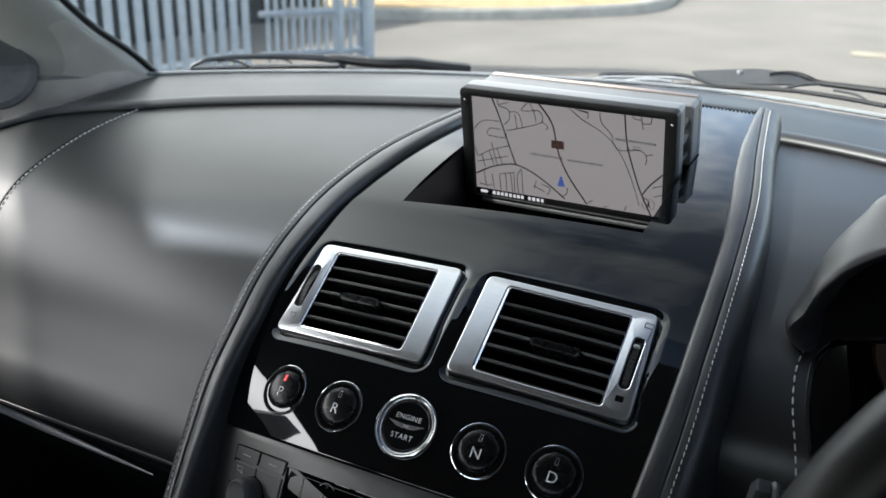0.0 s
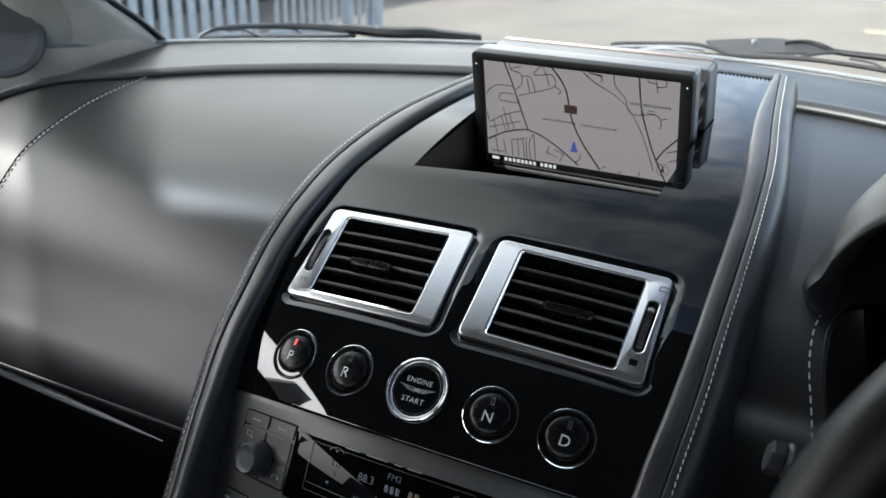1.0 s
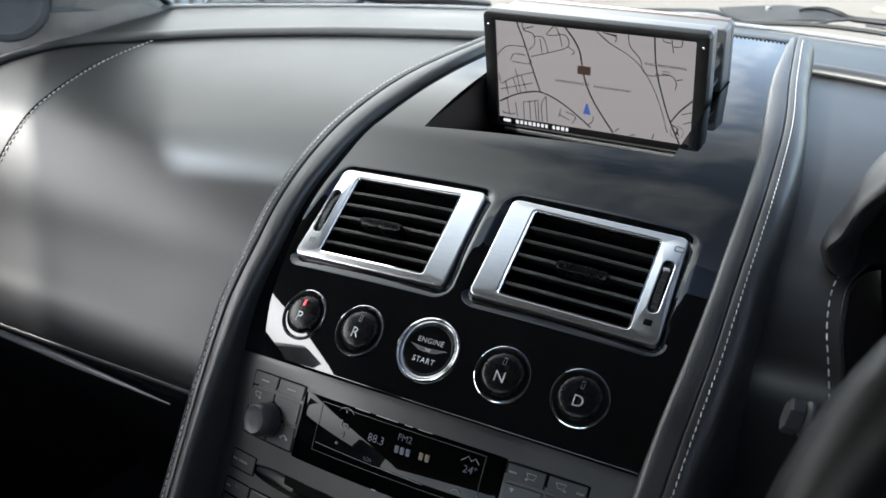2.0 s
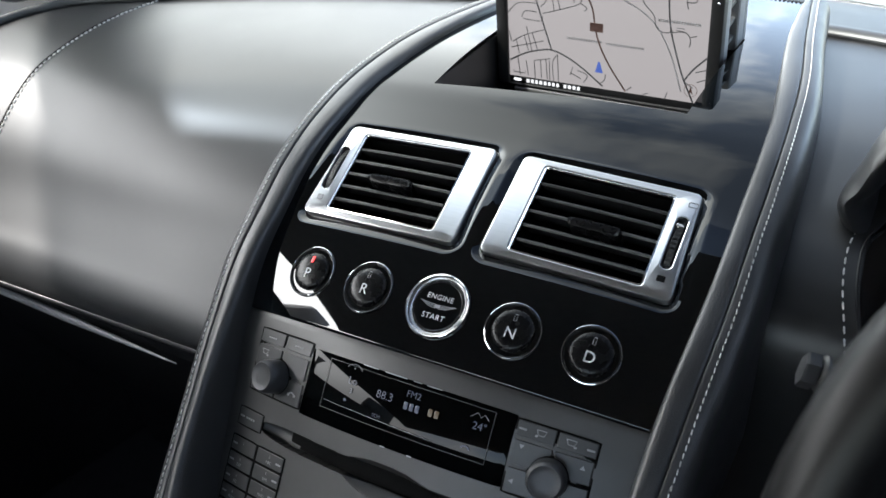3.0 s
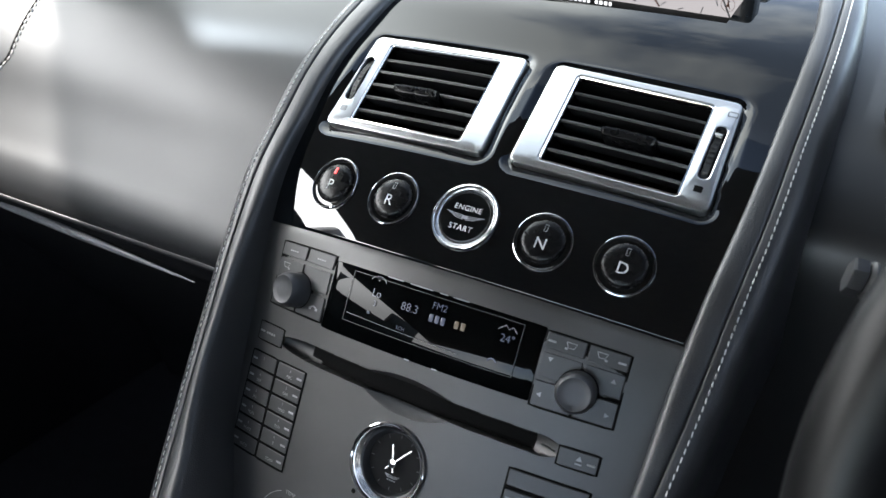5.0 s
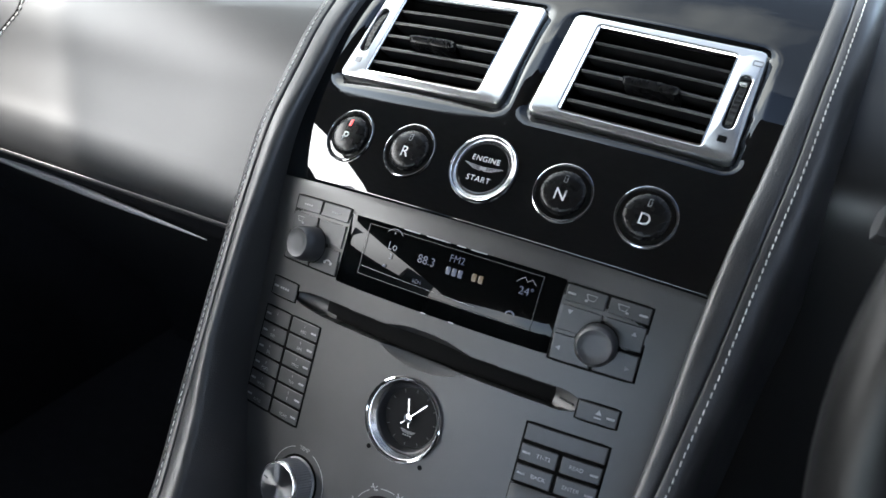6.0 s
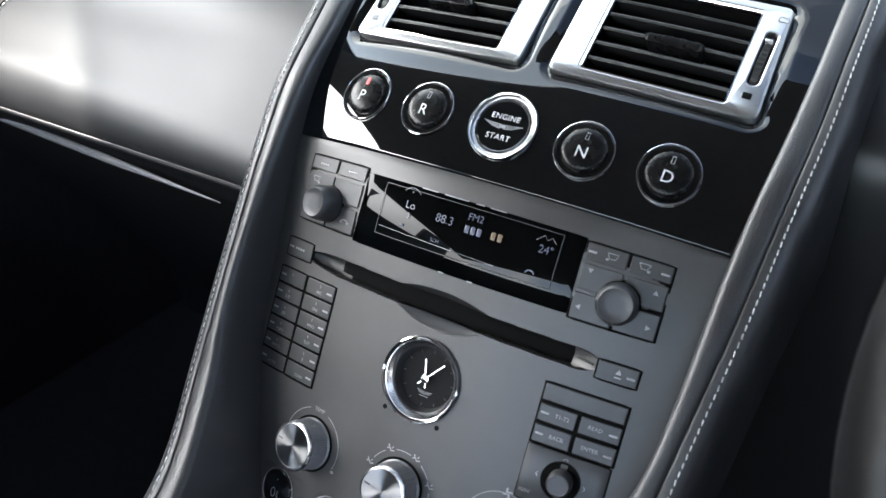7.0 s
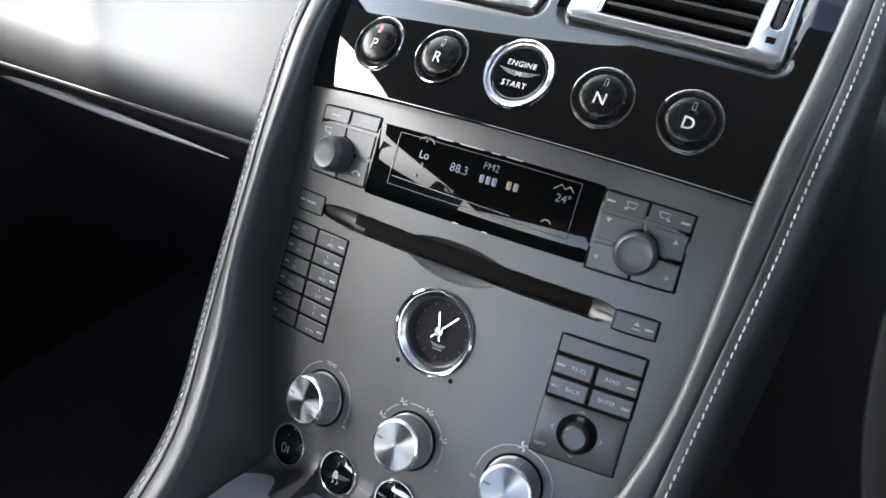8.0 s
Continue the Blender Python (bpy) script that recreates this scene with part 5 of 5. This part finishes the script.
def line_mark(q):
    return join(stroke([(0, 3.6), (0, 6.4)], .35, 0, q), stroke([(-2, -1.5), (2, -1.5)], .5, 0, q))


for x, mk, what in zip(SWITCHES, (lamp_mark, skid_mark, line_mark), ("a fog lamp mark", "a skidding car mark", "a short line mark")):
    round_switch(x, mk, "round gloss black switch with %s" % what)

# ======== grille strip behind the gloss panel ========
gr = thing("defrost_grille", (0, 0.41, 0.115), "slim black defroster grille with a toothed edge", "grille")
part("strip", slab(rrect(-93, 93, 414.5, 424, 0.8, 2), -6, 0.6, 0.4), PLASTIC, gr)
for k in range(60):
    x = -90 + 3.05 * k
    part("tooth", slab(rrect(x, x + 1.6, 411.0, 414.6, 0.3, 1), -2, 1.0, 0.2), PLASTIC, gr)

# ======== dashboard stitching ========


def thread_along(pts, step, r, mat, parent, label):
    datas = []
    pts = [Vector(p) for p in pts]
    L = np.r_[0, np.cumsum([(b - a).length for a, b in zip(pts, pts[1:])])]
    at = lambda d: Vector([float(np.interp(d, L, [p[i] for p in pts])) for i in range(3)])
    d = 0.0
    while d + step < L[-1]:
        datas.append(tube([at(d), at(d + step * .1), at(d + step * .55), at(d + step * .66)], [r * .3, r, r, r * .3], 6))
        d += step
    return part("stitching", join(*datas), mat, parent, label)


SEAM = [Vector((-0.4335 - max(0.0, 62 - y) * .0014, y * .001, dash_z(y) * .001)) for y in np.linspace(250, 24, 80)]
part("seam", tube(SEAM, 0.0009, 8), DARK, dash, "dark sewn seam")
thread_along([p + Vector((0.0028, -0.0004, 0.0006)) for p in SEAM], 0.0052, 0.0006, THREAD, dash, "pale grey thread stitching")
part("embossing", words("AIRBAG", 3.4, -444.0, 0.0, 0.2, lambda x, y, h: Vector((x, 27.9 + 0.38 * (y + (x + 444) * 0.02) - 0.95 * h, dash_z(27.9 + 0.38 * (y + (x + 444) * 0.02)) + 0.36 * h)) * .001, 0, 1.1), CASE, dash, "small embossed lettering")

# ======== driver's side ========


RIM = [(185, 108, 54), (180.5, 102, 63), (178.8, 100, 71), (184, 100, 79), (189, 100, 92), (196, 100, 102), (203, 100, 109.5), (217, 100, 119), (240, 100, 128), (280, 98, 137), (330, 97, 142), (372, 97, 143)]
CREST = [(178, 130, 55), (174.5, 134, 60), (174.5, 139, 68), (182, 140, 90), (188, 140, 106), (194, 140, 116), (201, 140, 126), (209, 140, 137), (232, 142, 150), (275, 145, 160), (328, 147, 165), (372, 148, 166)]


HOOD_LEATHER = material("hood_leather", (0.02, 0.02, 0.0215), 0.42, spots=0.2, spot_scale=30, grain=0.06, grain_scale=1500, spec=0.8)


def build_hood():
    h = thing("instrument_hood", (0.372, 0.12, 0.02), "black leather hood over the instruments behind the wheel", "instrument hood")
    left = list(zip(spline(RIM, 4), spline(CREST, 4)))
    pairs = [(Vector(a), Vector(b)) for a, b in left] + [(Vector((744 - a[0], a[1], a[2])), Vector((744 - b[0], b[1], b[2]))) for a, b in left[-2::-1]]
    rows = []
    for a, b in pairs:
        inw = Vector((372 - a.x, 0, 60 - a.z))
        inw = inw.normalized() if inw.length > 1 else Vector((0, 0, -1))
        out = Vector((0, -0.35, 0)) - inw * 0.9
        d = b - a
        back = Vector((b.x + (372 - b.x) * .04, 235, 78 + (b.z - 78) * .5 if b.z > 78 else b.z))
        far = Vector((b.x + (372 - b.x) * .08, 330, min(b.z, 82)))
        rows.append([Vector(p) * .001 for p in (a + inw * 13 + Vector((0, 90, 0)), a + inw * 10 + Vector((0, 30, 0)), a + inw * 7 + Vector((0, 10, 0)), a + inw * 4 + Vector((0, 2.5, 0)), a + inw * 1.2, a + out * .8,
                     a + d * .12 + out * 2.5, a + d * .3 + out * 4, a + d * .6 + out * 3.5, a + d * .85 + out * 1.6, b, b.lerp(back, .3) + Vector((0, 0, 2)), back, back.lerp(far, .5), far)])
    part("shell", sheet(rows), HOOD_LEATHER, h, "black leather shell", sharp=70)
    part("dial_panel", box(0.215, 0.53, 0.195, 0.205, -0.12, 0.068, 0.002), DARK, h, "dark instrument panel")
    m = Matrix.Translation((0.262, 0.193, 0.034)) @ Matrix.Rotation(radians(90), 4, "X")
    part("dial", lathe([(48, 0), (48, 3), (46, 5), (38, 4.2), (36, 1), (0.01, 1)], 56, m), material("dial_bronze", (0.16, 0.11, 0.08), 0.35, metal=0.5, spots=0.1, spot_scale=40), h, "dim bronze dial ring")
    # wall of the opening, its piping and its sewn edge
    edge = [Vector((x, y, dash_z(y))) * .001 for x, y in OPENING]
    wall = [[p + Vector(o) for o in ((0.0078, -0.0003, -0.0004), (0.0086, 0.0002, -0.0012), (0.0095, 0.006, -0.004), (0.011, 0.03, -0.006), (0.014, 0.10, -0.006))] for p in edge]
    part("opening_wall", sheet(wall), PLASTIC, h, "black wall of the instrument opening", sharp=60)
    part("piping", tube([p + Vector((0.0066, -0.0004, 0.0002)) for p in edge], 0.0007, 8), PLASTIC, h, "thin black piping")
    thread_along([p + Vector((0, -0.0006, 0.0006)) for p in edge], 0.0062, 0.0005, THREAD, h, "pale grey thread stitching")


build_hood()


def build_wheel():
    w = thing("steering_wheel", (0.395, -0.15, 0.045), "black leather steering wheel, out of focus near the camera", "steering wheel")
    n, k = 96, 14
    R, r = 0.181, 0.0155
    m = Matrix.Translation((0.390, -0.143, 0.034)) @ Matrix.Rotation(radians(68), 4, "X")
    rings = []
    for i in range(n):
        a = 2 * math.pi * i / n
        rings.append([m @ Vector(((R + r * math.cos(2 * math.pi * j / k)) * math.cos(a), (R + r * math.cos(2 * math.pi * j / k)) * math.sin(a), r * 1.15 * math.sin(2 * math.pi * j / k))) for j in range(k)])
    V, Fc = sheet(rings + [rings[0]], True)
    part("rim", (V, Fc), WHEEL_LEATHER, w, "black leather rim")
    part("hub", lathe([(62, -40), (66, -25), (60, -8), (40, -2), (0.01, 0)], 40, m), WHEEL_LEATHER, w, "black padded hub")
    for a in (0, 180, 270):
        c, s_ = math.cos(radians(a)), math.sin(radians(a))
        part("spoke", tube([m @ Vector((c * d, s_ * d, -0.012 + 0.008 * d / R)) for d in (0.05, 0.09, 0.13, 0.176)], [0.017, 0.014, 0.012, 0.011], 10, (1, .6)), PLASTIC, w, "black spoke")


build_wheel()


STALK = material("stalk_grey", (0.045, 0.046, 0.049), 0.42, spots=0.15, spot_scale=60, grain=0.1, grain_scale=1800)


def build_stalk():
    s = thing("column_stalk", (0.20, -0.008, 0.034), "grey six-sided stalk knob on the steering column", "stalk")
    ax = Matrix.Translation((0.188, -0.008, 0.034)) @ Matrix.Rotation(radians(-78), 4, "Y") @ Matrix.Rotation(radians(20), 4, "X")
    hexa = lambda r, h: [ax @ (Vector((r * math.cos(radians(60 * k + 12)), 0.62 * r * math.sin(radians(60 * k + 12)), h)) * .001) for k in range(6)]
    part("knob", solid([hexa(7.4, -4), hexa(8.8, -3.2), hexa(8.8, 1.8), hexa(7.8, 2.9)]), STALK, s, "grey six-sided knob")
    part("collar", lathe([(6.5, -7.5), (8.6, -7.1), (8.9, -5.8), (7.8, -4.5), (6.4, -4)], 24, ax @ Matrix.Diagonal((1, .75, 1, 1))), STALK, s)
    part("stem", lathe([(6.5, -150), (5.0, -9), (0.01, -9)], 20, ax), PLASTIC, s, "black stem")


build_stalk()

# ======== wipers ========


def bar(pts, r, squash=(1, 1), n=6):
    p = [Vector(v) for v in spline(pts, n)]
    return tube(p, r if not callable(r) else [r(i / (len(p) - 1)) for i in range(len(p))], 8, squash)


def build_left_wiper():
    w = thing("windscreen_wiper", (-0.45, 0.50, 0.08), "dark windscreen wiper outside the glass, its tip highlight painted pale", "wiper", "windscreen wipers")
    part("blade", bar([(-0.5178, 0.41, 0.0898), (-0.502, 0.45, 0.0865), (-0.4862, 0.48, 0.0841), (-0.4528, 0.51, 0.0835), (-0.4138, 0.545, 0.0827)], 0.0014, (1, 1.1)), PLASTIC, w, "black rubber blade")
    part("blade_holder", bar([(x, y, z + .0032) for x, y, z in [(-0.5178, 0.41, 0.0898), (-0.502, 0.45, 0.0865), (-0.4862, 0.48, 0.0841), (-0.4528, 0.51, 0.0835), (-0.4138, 0.545, 0.0827)]], 0.0014, (1, .8)), PALEPLASTIC, w, "pale grey blade holder")
    part("blade_frame", bar([(-0.5167, 0.41, 0.093), (-0.5102, 0.414, 0.0967), (-0.5056, 0.42, 0.0997), (-0.5014, 0.43, 0.1002), (-0.4944, 0.452, 0.0999), (-0.4853, 0.48, 0.0974), (-0.4668, 0.508, 0.0952), (-0.4429, 0.53, 0.0933), (-0.4256, 0.545, 0.0901), (-0.4118, 0.556, 0.0826)], lambda f: 0.0016 + 0.003 * f), GREYPLASTIC, w, "dark grey arched frame")
    # Pale colour here paints the highlight on the frame's left end.
    part("tip", bar([(x, y, z + .0006) for x, y, z in [(-0.5167, 0.41, 0.093), (-0.5102, 0.414, 0.0967), (-0.5056, 0.42, 0.0997), (-0.5014, 0.43, 0.1002), (-0.4944, 0.452, 0.0999), (-0.4853, 0.48, 0.0974), (-0.4668, 0.508, 0.0952), (-0.4429, 0.53, 0.0933), (-0.4256, 0.545, 0.0901), (-0.4118, 0.556, 0.0826)][:4]], 0.0016), PALEPLASTIC, w, "curved tip coloured pale for its highlight")
    part("yoke", bar([(-0.4995, 0.434, 0.0973), (-0.489, 0.45, 0.0966), (-0.4877, 0.474, 0.0862)], 0.0012), GREYPLASTIC, w)
    part("yoke", bar([(-0.477, 0.5, 0.0937), (-0.4645, 0.51, 0.0915), (-0.451, 0.512, 0.084)], 0.0012), GREYPLASTIC, w)
    part("arm", bar([(-0.436, 0.545, 0.0911), (-0.4184, 0.552, 0.0911), (-0.3934, 0.562, 0.0887), (-0.3627, 0.575, 0.0877), (-0.3409, 0.59, 0.0876), (-0.319, 0.605, 0.0842), (-0.287, 0.63, 0.0795)], lambda f: 0.0045 + 0.0036 * math.sin(math.pi * min(1, f * 1.3) * .6), (1.3, .9)), PLASTIC, w, "black arm")
    for p in ((-0.4770, 0.505, 0.0950), (-0.3843, 0.562, 0.0945), (-0.352, 0.578, 0.0925)):
        part("rivet", lathe([(1.9, -1), (1.9, 0.6), (1.2, 1.4), (0.01, 1.6)], 12, Matrix.Translation(p)), PALEPLASTIC, w, "pale rivet")


def build_right_wiper():
    w = thing("windscreen_wiper", (0.05, 0.62, 0.085), "dark windscreen wiper with a flat steel arm outside the glass", "wiper", "windscreen wipers")
    part("blade", bar([(-0.1275, 0.6, 0.0887), (-0.0909, 0.605, 0.0881), (-0.0433, 0.61, 0.0904), (0.0221, 0.605, 0.0953), (0.0795, 0.59, 0.1012), (0.1288, 0.57, 0.1035), (0.174, 0.545, 0.1049)], 0.002, (1, 1.1)), PLASTIC, w, "black rubber blade")
    part("blade_frame", bar([(-0.1172, 0.606, 0.0937), (-0.1052, 0.608, 0.0958), (-0.0753, 0.612, 0.0982), (-0.0389, 0.612, 0.1012), (-0.018, 0.612, 0.1004), (0.0035, 0.61, 0.0965), (0.0272, 0.606, 0.0974), (0.073, 0.596, 0.1011)], 0.0021), GREYPLASTIC, w, "dark grey arched frame")
    part("frame_inset", bar([(x, y - .004, z - .003) for x, y, z in [(-0.1172, 0.606, 0.0937), (-0.1052, 0.608, 0.0958), (-0.0753, 0.612, 0.0982), (-0.0389, 0.612, 0.1012), (-0.018, 0.612, 0.1004), (0.0035, 0.61, 0.0965), (0.0272, 0.606, 0.0974), (0.073, 0.596, 0.1011)][:5]], 0.0018), PALEPLASTIC, w, "pale inner strip")
    part("link", bar([(-0.086, 0.60, 0.0905), (-0.07, 0.601, 0.094), (-0.052, 0.602, 0.0955), (-0.036, 0.603, 0.0945)], 0.0022), PALEPLASTIC, w, "bright link")
    a, b = [Vector(p) for p in spline([(-0.0282, 0.65, 0.0982), (0.0151, 0.655, 0.1035), (0.0496, 0.655, 0.1063), (0.0968, 0.645, 0.1017)], 6)], [Vector(p) for p in spline([(-0.01, 0.63, 0.0918), (0.0225, 0.628, 0.0938), (0.0676, 0.626, 0.0983), (0.0993, 0.63, 0.101)], 6)]
    up = Vector((0, 0, .002))
    part("arm_plate", solid([[p, p + up, q + up, q] for p, q in zip(a, b)]), GREYPLASTIC, w, "flat dark grey arm plate")
    part("bolt", lathe([(3, -1), (3, 1.5), (2, 2.5), (0.01, 2.8)], 12, Matrix.Translation((0.022, 0.648, 0.1035))), PALEPLASTIC, w, "pale bolt")
    part("arm", bar([(0.0538, 0.64, 0.1059), (0.0589, 0.642, 0.1075), (0.0682, 0.645, 0.1086), (0.0794, 0.645, 0.1085), (0.0912, 0.642, 0.1062), (0.1029, 0.64, 0.1026), (0.1306, 0.632, 0.1029), (0.1667, 0.62, 0.1038), (0.2029, 0.61, 0.1031)], lambda f: 0.0014 + 0.0024 * f), PLASTIC, w, "black curved arm")
    part("arm_link", bar([(0.0692, 0.62, 0.0949), (0.0793, 0.622, 0.0991), (0.0919, 0.625, 0.1022), (0.1044, 0.63, 0.1032)], 0.0016), GREYPLASTIC, w)
    part("washer_hose", bar([(0.1219, 0.6, 0.104), (0.1352, 0.596, 0.104), (0.1462, 0.59, 0.103), (0.1531, 0.584, 0.1011)], 0.0013), GREYPLASTIC, w, "thin grey washer hose")


build_left_wiper()
build_right_wiper()
cowl = [[Vector((x, y, 0.062 - 0.30 * (y - 0.45) - 0.10 * (x / 0.6) ** 2)) for x in np.linspace(-0.40, 0.40, 21)] for y in np.linspace(0.50, 1.3, 12)]
solo("scuttle", join(sheet(cowl), sheet([[p - Vector((0, 0, .004)) for p in r] for r in cowl])), GREYPLASTIC, "dark grey bonnet below the windscreen", "bonnet", kind="structure")
solo("trim", tube([(x, y + 0.004, 0.0995) for x, y in bonnet_base], 0.0022, 8), PALEPLASTIC, "grey seal along the foot of the windscreen", "trim", kind="structure")

# ======== outside ========


def far_sheet():
    xs = [-400, -60, -20, -8, -3, 0, 3, 8, 20, 60, 400]
    return sheet([[Vector((x, y, GROUND_Z)) for x in xs] for y in (-400, -60, -20, -6, 0, 3, 6, 10, 20, 60, 400)])


solo("ground", far_sheet(), ASPHALT, "sunlit grey asphalt yard", "ground", kind="structure", smooth=False)
VERGE = [(-9.0, 4.2), (-6.5, 5.4), (-4.41, 6.49), (-3.33, 7.28), (-2.75, 7.95), (-2.50, 8.5), (-2.52, 9.2), (-2.9, 10.4), (-4.5, 13.0), (-9.0, 16.0)]


def build_verge():
    edge = spline(VERGE, 6)
    def band(off, z):
        out = []
        for i, (x, y) in enumerate(edge):
            a, b = Vector(edge[max(i - 1, 0)]), Vector(edge[min(i + 1, len(edge) - 1)])
            d = (b - a).normalized()
            out.append(Vector((x - d.y * off, y + d.x * off, GROUND_Z + z)))
        return out
    solo("kerb", sheet([band(-.06, 0), band(-.05, .07), band(-.03, .09), band(.06, .09), band(.07, .05)]), KERB, "worn pale stone kerb round the verge", "kerb", kind="structure")
    rng = random.Random(4)
    rows = []
    for k in range(14):
        rows.append([p.lerp(Vector((-9.5, 10, GROUND_Z + .06)), k / 14) + Vector((0, 0, rng.uniform(-.015, .03))) for p in band(.06, .07)])
    tagged(part("grass", sheet(rows), DRYGRASS, None, "sun-dried yellow grass on the raised verge"), "sun-dried yellow grass on the raised verge", "grass", kind="stuff")


build_verge()
solo("road_marking", box(-0.55, 2.6, 6.86, 7.06, GROUND_Z + .004, GROUND_Z + .008), material("pale_paint", (0.46, 0.41, 0.31), 0.8, spots=0.25, spot_scale=9), "worn pale yellow line painted on the yard", "road marking", kind="structure")

FA, FB = Vector((-3.66, 1.54, GROUND_Z)), Vector((-3.56, 4.16, GROUND_Z))
FD = (FB - FA).normalized()
GD = Vector((0.577, 0.817, 0))


def pale(at, w, h, d):
    """A rolled steel pale: a shallow channel with a pointed top."""
    n = Vector((-FD.y, FD.x, 0))
    sec = [(-w / 2, 0), (-w / 3, d), (w / 3, d), (w / 2, 0), (w / 3, d - .004), (-w / 3, d - .004)]
    rows = [[at + FD * a + n * -b + Vector((0, 0, z)) for a, b in sec] for z in (0.05, h - .08)]
    rows.append([at + FD * a * .15 + n * -b + Vector((0, 0, h)) for a, b in sec])
    return solid(rows)


def build_fence():
    f = thing("palisade_fence", FA.lerp(FB, .5), "galvanised grey steel palisade fence", "fence")
    L = (FB - FA).length
    k = 0
    while k * 0.1 < L:
        part("pale", pale(FA + FD * (k * .1), .056, 2.3, .014), STEEL, f, smooth=False)
        k += 1
    n = Vector((-FD.y, FD.x, 0))
    for z in (0.12, 1.9):
        a, b = FA + n * .03 + Vector((0, 0, z)), FB + n * .03 + Vector((0, 0, z))
        part("rail", tube([a, a.lerp(b, .5), b], .025, 4), STEEL, f)
    g = thing("steel_gate", FB + GD * .5, "pale grey steel gate with close upright bars", "gate")
    o = FB + GD * .07
    for k in range(12):
        part("bar", tube([o + GD * (.05 + .052 * k) + Vector((0, 0, .06)), o + GD * (.05 + .052 * k) + Vector((0, 0, 1.2)), o + GD * (.05 + .052 * k) + Vector((0, 0, 2.1))], .013, 6), STEEL, g)
    for z in (0.10, 0.34, 1.9):
        a = o + Vector((0, 0, z))
        part("cross_bar", tube([a, a + GD * .34, a + GD * .68], .02, 6), STEEL, g)
    for d, w in ((.50, .03), (.68, .045)):
        p = o + GD * d
        part("gate_post", tube([p, p + Vector((0, 0, 1.2)), p + Vector((0, 0, 2.3))], w, 8), STEEL, g, "thick steel gate post")


build_fence()


def build_cladding():
    """Dark ribbed boards behind the fence."""
    n = Vector((-FD.y, FD.x, 0))
    w = thing("dark_shed", FA + n * 1.4, "dark ribbed shed wall standing behind the fence", "shed")
    a = FA + n * 1.4 - FD * 2.0
    for k in range(46):
        p = a + FD * (.155 * k)
        e = .02 * (k % 2)
        part("board", solid([[p + FD * x + n * (y - e) + Vector((0, 0, z)) for x, y in ((0, 0), (.15, 0), (.15, .08), (0, .08))] for z in (0, 1.5)]), HEDGE, w, smooth=False)


build_cladding()
